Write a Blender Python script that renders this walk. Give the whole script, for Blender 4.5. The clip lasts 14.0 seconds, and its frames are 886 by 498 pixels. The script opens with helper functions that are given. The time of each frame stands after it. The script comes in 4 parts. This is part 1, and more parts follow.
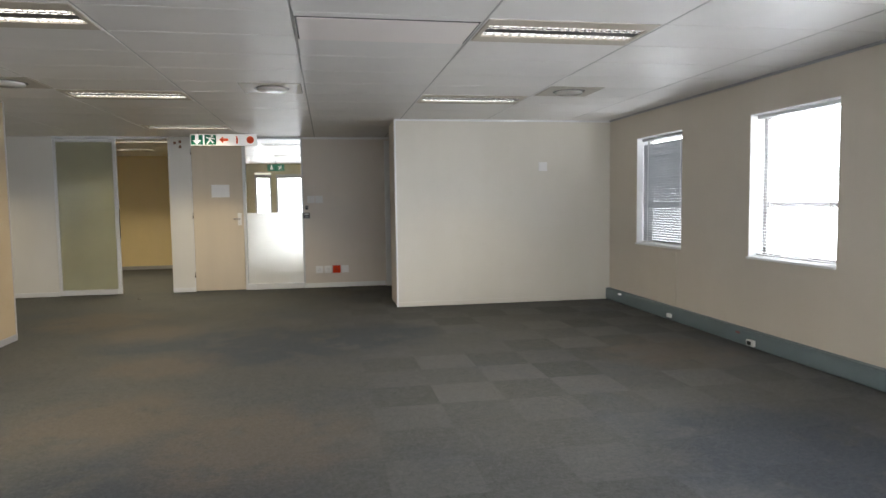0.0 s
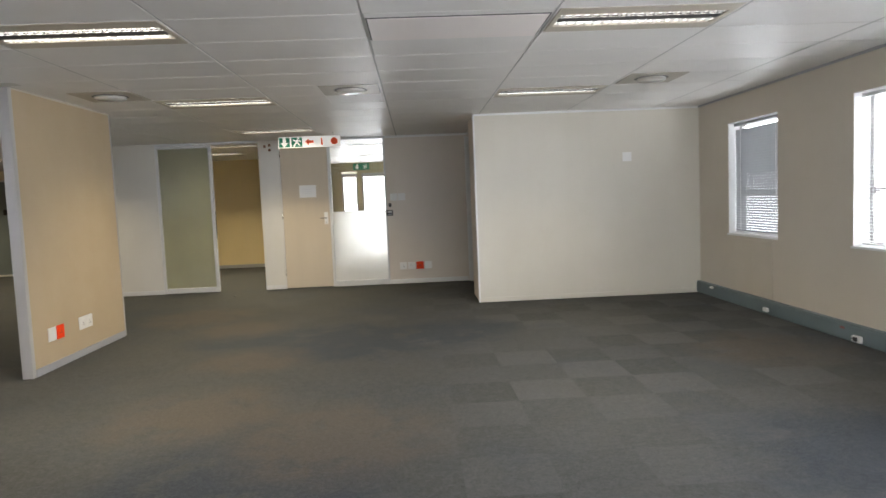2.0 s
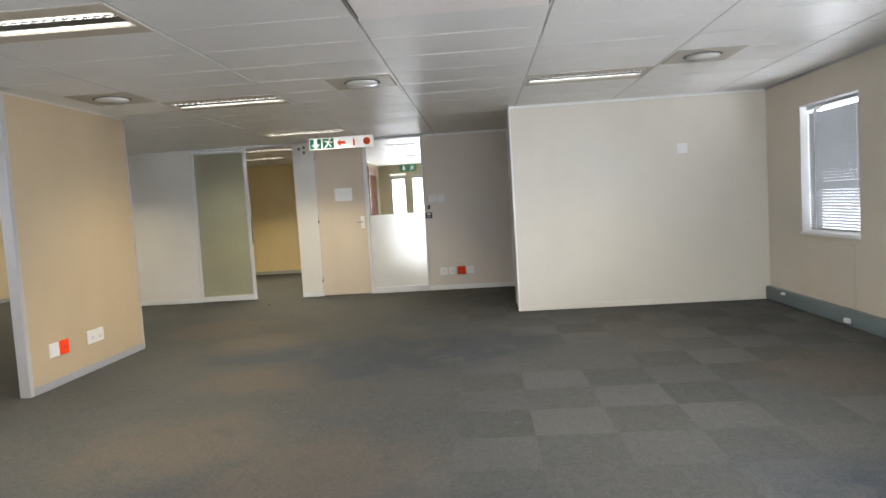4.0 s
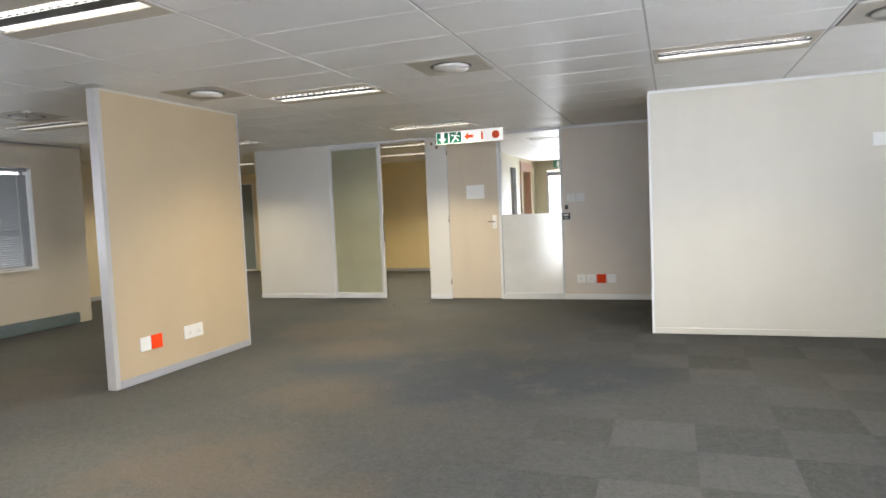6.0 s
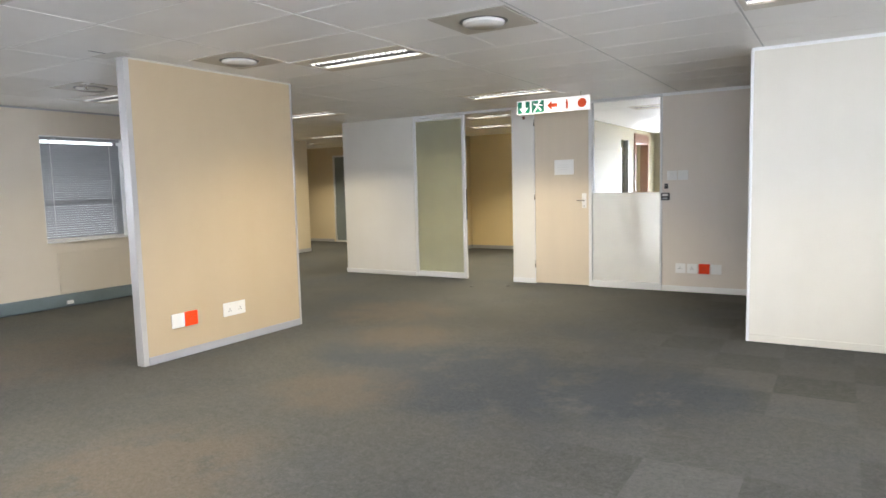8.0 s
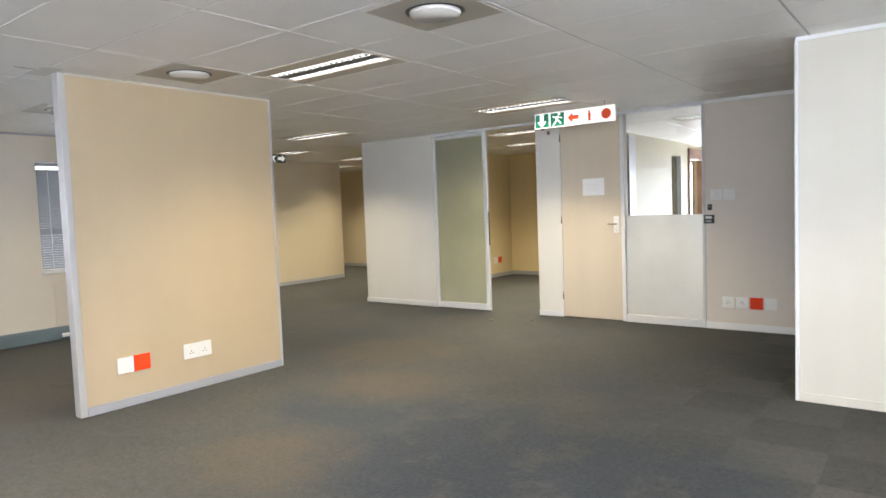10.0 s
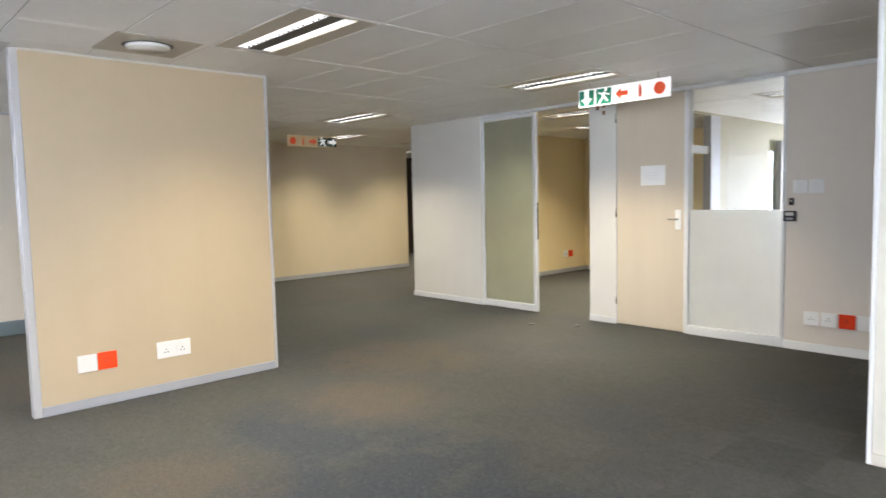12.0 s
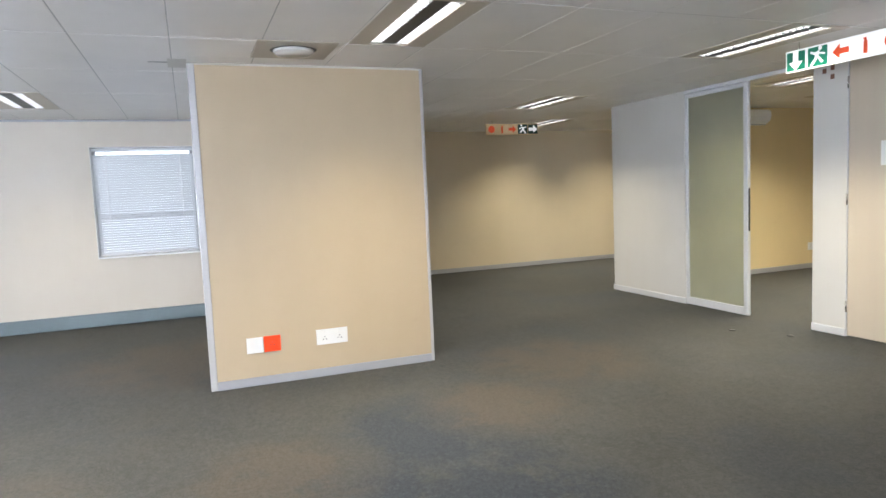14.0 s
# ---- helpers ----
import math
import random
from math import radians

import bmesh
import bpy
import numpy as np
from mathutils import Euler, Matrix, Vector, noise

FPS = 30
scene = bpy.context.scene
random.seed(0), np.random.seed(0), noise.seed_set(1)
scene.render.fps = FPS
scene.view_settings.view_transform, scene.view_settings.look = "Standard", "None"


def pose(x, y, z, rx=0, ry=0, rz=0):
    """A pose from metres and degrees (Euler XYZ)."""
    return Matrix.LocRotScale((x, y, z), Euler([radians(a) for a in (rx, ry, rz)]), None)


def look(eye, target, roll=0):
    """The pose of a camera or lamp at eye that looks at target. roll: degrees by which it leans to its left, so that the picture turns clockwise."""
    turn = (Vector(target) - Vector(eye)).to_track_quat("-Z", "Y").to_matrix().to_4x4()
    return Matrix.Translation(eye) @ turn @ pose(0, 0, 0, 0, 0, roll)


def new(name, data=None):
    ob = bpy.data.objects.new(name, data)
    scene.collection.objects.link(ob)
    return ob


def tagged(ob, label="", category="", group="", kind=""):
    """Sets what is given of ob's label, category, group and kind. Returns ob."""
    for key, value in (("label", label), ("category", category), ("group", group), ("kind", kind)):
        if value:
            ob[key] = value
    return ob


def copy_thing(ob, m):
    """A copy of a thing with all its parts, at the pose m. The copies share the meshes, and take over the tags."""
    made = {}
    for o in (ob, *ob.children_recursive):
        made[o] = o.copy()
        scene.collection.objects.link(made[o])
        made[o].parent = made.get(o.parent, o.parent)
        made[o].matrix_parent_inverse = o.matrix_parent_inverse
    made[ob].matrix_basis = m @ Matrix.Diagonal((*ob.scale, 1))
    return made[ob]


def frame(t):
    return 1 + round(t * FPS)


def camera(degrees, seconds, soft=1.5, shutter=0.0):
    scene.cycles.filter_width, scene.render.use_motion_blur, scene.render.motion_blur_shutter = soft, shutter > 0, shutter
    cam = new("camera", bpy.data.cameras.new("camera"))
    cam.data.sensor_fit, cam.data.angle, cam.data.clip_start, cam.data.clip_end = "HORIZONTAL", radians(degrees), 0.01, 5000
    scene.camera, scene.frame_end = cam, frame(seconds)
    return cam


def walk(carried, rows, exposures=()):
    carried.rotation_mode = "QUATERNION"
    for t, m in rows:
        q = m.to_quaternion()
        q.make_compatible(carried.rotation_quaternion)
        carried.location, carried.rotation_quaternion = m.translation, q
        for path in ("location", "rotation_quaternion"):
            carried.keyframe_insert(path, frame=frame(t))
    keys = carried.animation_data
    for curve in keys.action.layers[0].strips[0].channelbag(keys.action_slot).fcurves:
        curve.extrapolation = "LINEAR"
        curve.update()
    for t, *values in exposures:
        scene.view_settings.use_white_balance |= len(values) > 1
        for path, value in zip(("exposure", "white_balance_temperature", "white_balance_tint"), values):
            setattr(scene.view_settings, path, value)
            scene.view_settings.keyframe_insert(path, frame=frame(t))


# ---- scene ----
U = 1.06  # metres in one plan unit
cam = camera(68.2, 14.0, shutter=0.45)
PATH = [
    (0, (-0.157, 0.128, 1.389), (0.188, 2.093, 1.247), -0.8),
    (0.5, (-0.191, 0.116, 1.375), (0.145, 2.083, 1.247), -0.8),
    (1, (-0.151, 0.117, 1.396), (0.105, 2.097, 1.263), -1.1),
    (1.5, (-0.11, 0.108, 1.396), (0.06, 2.096, 1.257), -1.4),
    (2, (-0.073, 0.134, 1.399), (0.007, 2.127, 1.247), -2.4),
    (4.3, (0.368, 0.996, 1.365), (0.217, 2.985, 1.232), -3.1),
    (4.5, (0.383, 1.152, 1.356), (0.213, 3.141, 1.233), -2.8),
    (5, (0.571, 1.296, 1.367), (0.33, 3.276, 1.228), -3.1),
    (5.5, (0.792, 1.485, 1.393), (0.286, 3.415, 1.243), -1.0),
    (6, (0.957, 1.699, 1.387), (0.291, 3.581, 1.265), -2.5),
    (6.5, (1.057, 1.935, 1.408), (0.258, 3.763, 1.26), -3.3),
    (7, (1.193, 2.134, 1.411), (0.276, 3.906, 1.273), -1.6),
    (7.5, (1.33, 2.354, 1.409), (0.353, 4.089, 1.217), -2.5),
    (8, (1.416, 2.641, 1.416), (0.377, 4.339, 1.223), -1.5),
    (8.2, (1.395, 2.729, 1.418), (0.323, 4.405, 1.214), -2.5),
    (10.3, (1.569, 3.904, 1.434), (0.297, 5.442, 1.312), -1.6),
    (10.5, (1.576, 4.006, 1.441), (0.248, 5.495, 1.293), -1.5),
    (11, (1.569, 4.299, 1.432), (0.185, 5.736, 1.295), -2.0),
    (11.5, (1.583, 4.588, 1.447), (0.215, 6.038, 1.289), -2.8),
    (12, (1.67, 4.906, 1.442), (0.211, 6.265, 1.285), -1.3),
    (12.5, (1.651, 5.165, 1.435), (0.061, 6.368, 1.27), -1.9),
    (13, (1.592, 5.455, 1.445), (-0.067, 6.564, 1.327), -2.2),
    (13.5, (1.741, 5.65, 1.459), (-0.071, 6.483, 1.308), -0.4),
    (14, (1.835, 5.755, 1.468), (-0.024, 6.471, 1.29), -2.5),
]
EXPOSURES = [  # seconds, stops, kelvin, tint
    (0.0, -0.21, 6500, 13), (1.5, -0.18, 6550, 13), (2.0, -0.09, 6550, 13), (3.5, 0.15, 6430, 13), (5.0, 0.35, 6350, 13), (7.5, 0.7, 6200, 14),
    (11.0, 0.76, 6120, 14), (12.5, 0.79, 5950, 14), (14.0, 0.74, 5820, 14)]
walk(cam, [(t, look(Vector(eye) * U, Vector(target) * U, roll)) for t, eye, target, roll in PATH], EXPOSURES)

# ---- world, sun, large lights ----
world = bpy.data.worlds.new("sky")
scene.world = world
world.use_nodes = True
sky = world.node_tree.nodes.new("ShaderNodeTexSky")
sky.sky_type, sky.sun_disc = "NISHITA", False
sky.sun_elevation, sky.sun_rotation = radians(52), radians(0)
background = world.node_tree.nodes["Background"]
background.inputs["Strength"].default_value = 0.1
world.node_tree.links.new(sky.outputs[0], background.inputs["Color"])
sun = new("sun", bpy.data.lights.new("sun", "SUN"))
sun.data.energy, sun.data.angle, sun.data.color = 3.0, radians(0.5), (1.0, 0.95, 0.88)
sun.matrix_world = look((0, 10, 12.8), (0, 0, 0))

TUBE_POWER = 17.0
TUBE_GLOW = 6.0
DAY = (0.90, 0.95, 1.0)
WARM = (1.0, 0.865, 0.575)


def lamp(name, x, y, z, sx, sy, power, turn, colour, spread=180.0, parent=None):
    """An area lamp of sx by sy plan units; turn is its Euler in degrees, and with none it shines down."""
    ob = new(name, bpy.data.lights.new(name, "AREA"))
    ob.data.shape, ob.data.size, ob.data.size_y = "RECTANGLE", sx * U, sy * U
    ob.data.energy, ob.data.color, ob.data.spread = power, colour, radians(spread)
    ob.matrix_world = pose(x * U, y * U, z * U, *turn)
    if parent:
        ob.parent = parent
    return ob


# ---- materials ----
def nodes_of(name):
    m = bpy.data.materials.new(name)
    m.use_nodes = True
    return m, m.node_tree.nodes, m.node_tree.links, m.node_tree.nodes["Principled BSDF"]


def noise_node(n, l, scale, detail=3.0, rough=0.55, stretch=None):
    geo = n.new("ShaderNodeNewGeometry")
    tex = n.new("ShaderNodeTexNoise")
    tex.inputs["Scale"].default_value, tex.inputs["Detail"].default_value, tex.inputs["Roughness"].default_value = scale, detail, rough
    if stretch:
        mapping = n.new("ShaderNodeMapping")
        mapping.inputs["Scale"].default_value = stretch
        l.new(geo.outputs["Position"], mapping.inputs["Vector"])
        l.new(mapping.outputs[0], tex.inputs["Vector"])
    else:
        l.new(geo.outputs["Position"], tex.inputs["Vector"])
    return tex.outputs["Fac"]


def mixed(n, l, fac, a, b, blend="MIX"):
    mix = n.new("ShaderNodeMix")
    mix.data_type, mix.blend_type = "RGBA", blend
    for socket, value in ((mix.inputs[0], fac), (mix.inputs[6], a), (mix.inputs[7], b)):
        if isinstance(value, (int, float)):
            socket.default_value = value
        elif isinstance(value, tuple):
            socket.default_value = (*value[:3], 1)
        else:
            l.new(value, socket)
    return mix.outputs[2]


def ramp(n, l, fac, lo, hi, a=0.0, b=1.0):
    r = n.new("ShaderNodeMapRange")
    r.inputs["From Min"].default_value, r.inputs["From Max"].default_value = lo, hi
    r.inputs["To Min"].default_value, r.inputs["To Max"].default_value = a, b
    l.new(fac, r.inputs["Value"])
    return r.outputs["Result"]


def bumped(n, l, bsdf, height, strength, distance=0.002):
    bump = n.new("ShaderNodeBump")
    bump.inputs["Strength"].default_value, bump.inputs["Distance"].default_value = strength, distance
    l.new(height, bump.inputs["Height"])
    l.new(bump.outputs[0], bsdf.inputs["Normal"])


def surface(name, colour, rough=0.5, metal=0.0, vary=0.06, big=0.9, fine=140.0, bump=0.12, specular=0.5, stretch=None, patchy=0.06):
    """A plain worked surface: colour varied at two scales, uneven gloss, fine relief."""
    m, n, l, bsdf = nodes_of(name)
    dark, light = (tuple(c * k for c in colour) for k in (1 - vary, 1 + vary))
    broad = noise_node(n, l, big, 4.0, 0.6, stretch)
    grain = noise_node(n, l, fine, 2.0)
    base = mixed(n, l, ramp(n, l, broad, 0.3, 0.7), dark, light)
    base = mixed(n, l, ramp(n, l, grain, 0.35, 0.65, 0.0, 0.25), base, tuple(c * (1 - vary) for c in colour))
    l.new(base, bsdf.inputs["Base Color"])
    l.new(ramp(n, l, broad, 0.3, 0.7, rough - patchy, rough + patchy), bsdf.inputs["Roughness"])
    bsdf.inputs["Metallic"].default_value = metal
    bsdf.inputs["Specular IOR Level"].default_value = specular
    if bump:
        bumped(n, l, bsdf, grain, bump)
    return m


def scuffed_paint(name, colour, rough=0.55):
    """Wall paint with roller texture, faint vertical marks and smudges."""
    m, n, l, bsdf = nodes_of(name)
    broad = noise_node(n, l, 0.7, 5.0, 0.6)
    streak = noise_node(n, l, 2.2, 4.0, 0.6, (1, 1, 0.12))
    grain = noise_node(n, l, 190.0, 2.0)
    smudge = noise_node(n, l, 3.5, 6.0, 0.7)
    base = mixed(n, l, ramp(n, l, broad, 0.3, 0.7), tuple(c * 0.955 for c in colour), tuple(c * 1.03 for c in colour))
    base = mixed(n, l, ramp(n, l, streak, 0.45, 0.75, 0.0, 0.35), base, tuple(c * k for c, k in zip(colour, (0.92, 0.91, 0.88))))
    base = mixed(n, l, ramp(n, l, smudge, 0.62, 0.78, 0.0, 0.3), base, tuple(c * k for c, k in zip(colour, (0.86, 0.84, 0.8))))
    l.new(base, bsdf.inputs["Base Color"])
    l.new(ramp(n, l, smudge, 0.3, 0.7, rough - 0.08, rough + 0.08), bsdf.inputs["Roughness"])
    bsdf.inputs["Specular IOR Level"].default_value = 0.35
    bumped(n, l, bsdf, grain, 0.03, 0.0015)
    return m


BLUE_STAINS = [(-0.75, 6.55, 0.81), (-1.15, 6.5, 0.68), (0.2, 6.95, 0.88), (-0.35, 6.75, 0.81), (-1.9, 7.1, 0.81), (-0.95, 7.15, 0.68), (0.55, 7.1, 0.54), (-0.95, 3.5, 1.08), (2.35, 3.25, 1.01)]
BROWN_STAINS = [(-1.6, 6.1, 0.65), (-2.1, 7.65, 0.7), (-0.6, 4.0, 0.85), (-1.6, 4.6, 0.8), (-4.6, 5.6, 1.2), (2.9, 5.6, 0.8), (-2.9, 8.6, 0.9)]


def carpet(name, per_object, pile=1.0):
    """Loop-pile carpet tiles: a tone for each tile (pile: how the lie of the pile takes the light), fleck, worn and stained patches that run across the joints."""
    m, n, l, bsdf = nodes_of(name)
    if per_object:
        tone = n.new("ShaderNodeObjectInfo").outputs["Random"]
    else:
        tone = n.new("ShaderNodeNewGeometry").outputs["Random Per Island"]
    fleck = noise_node(n, l, 240.0, 3.0, 0.7)
    tuft = noise_node(n, l, 70.0, 4.0, 0.75)
    mottle = noise_node(n, l, 13.0, 7.0, 0.72)
    cloud = noise_node(n, l, 1.1, 4.0, 0.6)
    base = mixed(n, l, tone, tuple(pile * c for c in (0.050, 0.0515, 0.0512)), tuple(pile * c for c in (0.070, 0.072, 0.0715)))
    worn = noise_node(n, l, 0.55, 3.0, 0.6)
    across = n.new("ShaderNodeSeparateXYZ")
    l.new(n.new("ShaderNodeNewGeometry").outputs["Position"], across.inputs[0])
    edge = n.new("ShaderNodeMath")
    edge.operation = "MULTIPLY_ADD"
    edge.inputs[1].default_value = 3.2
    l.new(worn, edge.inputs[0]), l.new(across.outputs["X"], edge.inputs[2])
    # Trodden side; its colour also holds the warm, olive cast of the lamps.
    trodden_and_light = ramp(n, l, edge.outputs[0], 2.35, 1.25, 0.0, 0.85)
    base = mixed(n, l, trodden_and_light, base, mixed(n, l, ramp(n, l, cloud, 0.35, 0.65), (0.046, 0.048, 0.047), (0.060, 0.059, 0.054)))
    base = mixed(n, l, ramp(n, l, mottle, 0.40, 0.66, 0.0, 0.5), base, mixed(n, l, 0.5, base, (0.125, 0.128, 0.126)))
    drift = noise_node(n, l, 0.75, 4.0, 0.65)
    base = mixed(n, l, ramp(n, l, drift, 0.52, 0.66, 0.0, 0.45), base, (0.045, 0.053, 0.068))
    base = mixed(n, l, ramp(n, l, drift, 0.46, 0.32, 0.0, 0.35), base, (0.076, 0.072, 0.060))
    wobble = noise_node(n, l, 2.4, 7.0, 0.72)
    for spots, tint, most in ((BLUE_STAINS, (0.027, 0.036, 0.053), 0.78), (BROWN_STAINS, (0.094, 0.078, 0.061), 0.75)):
        total = None
        for x, y, size in spots:
            geo = n.new("ShaderNodeNewGeometry")
            away = n.new("ShaderNodeVectorMath")
            away.operation = "DISTANCE"
            away.inputs[1].default_value = (x * U, y * U, 0)
            l.new(geo.outputs["Position"], away.inputs[0])
            near = ramp(n, l, away.outputs["Value"], size * U, 0.15 * size * U)
            if total is None:
                total = near
            else:
                add = n.new("ShaderNodeMath")
                add.operation = "MAXIMUM"
                l.new(total, add.inputs[0]), l.new(near, add.inputs[1])
                total = add.outputs[0]
        product = n.new("ShaderNodeMath")
        product.operation = "MULTIPLY"
        l.new(total, product.inputs[0]), l.new(ramp(n, l, wobble, 0.34, 0.58), product.inputs[1])
        base = mixed(n, l, ramp(n, l, product.outputs[0], 0.03, 0.45, 0.0, most), base, tint)
    speck = noise_node(n, l, 34.0, 5.0, 0.8)
    base = mixed(n, l, ramp(n, l, speck, 0.38, 0.5, 0.3, 0.0), base, mixed(n, l, 0.75, base, (0.014, 0.015, 0.017)))
    base = mixed(n, l, ramp(n, l, speck, 0.5, 0.64, 0.0, 0.3), base, mixed(n, l, 0.6, base, (0.16, 0.16, 0.155)))
    base = mixed(n, l, ramp(n, l, tuft, 0.40, 0.66, 0.0, 0.6), base, mixed(n, l, 0.6, base, (0.02, 0.02, 0.021)))
    base = mixed(n, l, ramp(n, l, fleck, 0.52, 0.72, 0.0, 0.55), base, (0.14, 0.137, 0.13))
    l.new(base, bsdf.inputs["Base Color"])
    bsdf.inputs["Roughness"].default_value = 0.9
    bsdf.inputs["Specular IOR Level"].default_value = 0.12
    bsdf.inputs["Sheen Weight"].default_value = 0.03
    bsdf.inputs["Sheen Roughness"].default_value = 0.5
    both = n.new("ShaderNodeMath")
    both.operation = "ADD"
    l.new(fleck, both.inputs[0]), l.new(tuft, both.inputs[1])
    bumped(n, l, bsdf, both.outputs[0], 0.4, 0.004)
    return m


def glow(name, colour, strength):
    m, n, l, bsdf = nodes_of(name)
    bsdf.inputs["Base Color"].default_value = (0.9, 0.9, 0.9, 1)
    bsdf.inputs["Emission Color"].default_value = (*colour, 1)
    bsdf.inputs["Emission Strength"].default_value = strength
    return m


def glass(name, colour, rough, ior=1.45, mix_white=0.0):
    """Clear glass, or glass with a matt film: mix_white sets how much of it is milky."""
    m, n, l, bsdf = nodes_of(name)
    bsdf.inputs["Base Color"].default_value = (*colour, 1)
    bsdf.inputs["Roughness"].default_value, bsdf.inputs["IOR"].default_value = rough, ior
    bsdf.inputs["Transmission Weight"].default_value = 1.0 - mix_white
    return m


def film(name, colour, through_share, gloss=0.25, clear=0.5):
    """Sandblast film: scatters and blurs what comes from behind (clear: the share that is only blurred), and shows some colour of its own."""
    m, n, l, bsdf = nodes_of(name)
    cloud = noise_node(n, l, 1.5, 3.0)
    tint = mixed(n, l, ramp(n, l, cloud, 0.3, 0.7), tuple(c * 0.95 for c in colour), tuple(c * 1.04 for c in colour))
    l.new(tint, bsdf.inputs["Base Color"])
    bsdf.inputs["Roughness"].default_value = gloss
    pass_on = n.new("ShaderNodeBsdfTranslucent")
    l.new(tint, pass_on.inputs["Color"])
    blurred = n.new("ShaderNodeBsdfRefraction")
    blurred.inputs["Roughness"].default_value, blurred.inputs["IOR"].default_value = 0.55, 1.15
    l.new(tint, blurred.inputs["Color"])
    behind = n.new("ShaderNodeMixShader")
    behind.inputs[0].default_value = clear
    l.new(pass_on.outputs[0], behind.inputs[1]), l.new(blurred.outputs[0], behind.inputs[2])
    mix = n.new("ShaderNodeMixShader")
    mix.inputs[0].default_value = through_share
    l.new(bsdf.outputs[0], mix.inputs[1]), l.new(behind.outputs[0], mix.inputs[2])
    l.new(mix.outputs[0], n["Material Output"].inputs["Surface"])
    return m


BEIGE = scuffed_paint("beige_wall_paint", (0.62, 0.562, 0.475))
STONE = scuffed_paint("stone_white_wall_paint", (0.69, 0.655, 0.575))
TAUPE = scuffed_paint("taupe_wall_paint", (0.72, 0.655, 0.585))
OFFWHITE = scuffed_paint("off_white_panel_paint", (0.64, 0.62, 0.575))
OCHRE = scuffed_paint("warm_ochre_office_paint", (0.75, 0.61, 0.345))
# Cream darkened in the colour to offset the strong lobby light.
LOBBY = scuffed_paint("darkened_lobby_wall_paint", (0.36, 0.318, 0.205))
CREAM = scuffed_paint("cream_wall_paint", (0.62, 0.53, 0.37))
PARTITION = scuffed_paint("tan_partition_vinyl", (0.385, 0.300, 0.192))
DOOR_TAN = surface("tan_door_laminate", (0.55, 0.47, 0.36), 0.42, vary=0.05, stretch=(3, 3, 0.25))
WHITE = surface("white_gloss_paint", (0.80, 0.80, 0.79), 0.35, vary=0.03)
DULL_RED = surface("faded_red_sticker", (0.26, 0.09, 0.09), 0.5)
PLASTIC = surface("white_plastic", (0.84, 0.83, 0.81), 0.3, vary=0.03, bump=0.03)
# White plastic darkened in colour, offsetting the strong light on the partition plates.
PLASTIC_DIMMED = surface("dimmed_white_plastic", (0.61, 0.595, 0.57), 0.4, vary=0.05, bump=0.03, specular=0.3)
PART_SKIRT = surface("blue_grey_skirting_vinyl", (0.27, 0.272, 0.295), 0.45, vary=0.07)
RED = surface("red_plastic", (0.74, 0.05, 0.006), 0.5, vary=0.06, bump=0.03, specular=0.2)
ALU_WHITE = surface("white_powder_coated_aluminium", (0.66, 0.66, 0.66), 0.35, 0.05, vary=0.04)
ALU = surface("powder_coated_aluminium", (0.36, 0.348, 0.34), 0.40, 0.15, vary=0.05)
SKIRT = surface("grey_skirting_vinyl", (0.36, 0.36, 0.38), 0.4, vary=0.08)
TRUNK = surface("slate_grey_trunking_paint", (0.145, 0.185, 0.20), 0.42, vary=0.1, big=2.5)
DARK = surface("black_plastic", (0.02, 0.021, 0.023), 0.4, vary=0.15)
CHROME = surface("satin_chrome", (0.72, 0.71, 0.69), 0.25, 0.9, vary=0.06)
TILE = surface("mineral_fibre_ceiling_tile", (0.81, 0.79, 0.765), 0.42, vary=0.045, big=1.4, fine=260.0, bump=0.06, specular=0.45, patchy=0.012)
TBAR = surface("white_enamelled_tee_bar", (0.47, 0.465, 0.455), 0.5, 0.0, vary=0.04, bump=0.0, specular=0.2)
BACKING = surface("ceiling_void_board", (0.25, 0.24, 0.23), 0.8)
PANEL = surface("pinkish_white_steel_panel", (0.90, 0.84, 0.81), 0.42, vary=0.03, bump=0.0)
TRIM_BEIGE = surface("beige_lacquered_steel", (0.44, 0.40, 0.34), 0.4, vary=0.05)
REFLECTOR = surface("bright_reflector_aluminium", (0.86, 0.86, 0.85), 0.22, 0.85, vary=0.04)
DISC = surface("glossy_white_enamel", (0.60, 0.58, 0.545), 0.13, vary=0.04, bump=0.0, patchy=0.02)
LOUVRE_DARK = surface("dark_perforated_steel", (0.055, 0.054, 0.052), 0.45, 0.3, vary=0.2, fine=320.0, bump=0.4)
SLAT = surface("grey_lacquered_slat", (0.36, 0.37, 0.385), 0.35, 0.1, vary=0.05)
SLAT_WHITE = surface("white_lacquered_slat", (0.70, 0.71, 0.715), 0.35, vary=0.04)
PAPER = surface("white_paper", (0.80, 0.79, 0.77), 0.7, vary=0.03)
INK = surface("faded_grey_print", (0.72, 0.71, 0.695), 0.7)
GREEN = surface("safety_green_vinyl", (0.0, 0.20, 0.11), 0.35, vary=0.06)
DARK_GREEN = surface("dark_green_vinyl", (0.012, 0.045, 0.033), 0.35, vary=0.08)
# Weak emission lifts the white of the signs; they are no lamps.
SIGN_WHITE = glow("brightened_sign_face", (1.0, 0.97, 0.86), 0.28)
SIGN_CREAM = surface("cream_sign_face", (0.74, 0.54, 0.30), 0.4)
SIGN_RED = surface("red_sign_vinyl", (0.90, 0.12, 0.04), 0.5, specular=0.2)
BROWN = surface("brown_stained_timber", (0.17, 0.075, 0.038), 0.4, vary=0.2, stretch=(8, 8, 0.6))
DARK_BROWN = surface("dark_stained_timber", (0.03, 0.021, 0.015), 0.45, vary=0.2, stretch=(8, 8, 0.6))
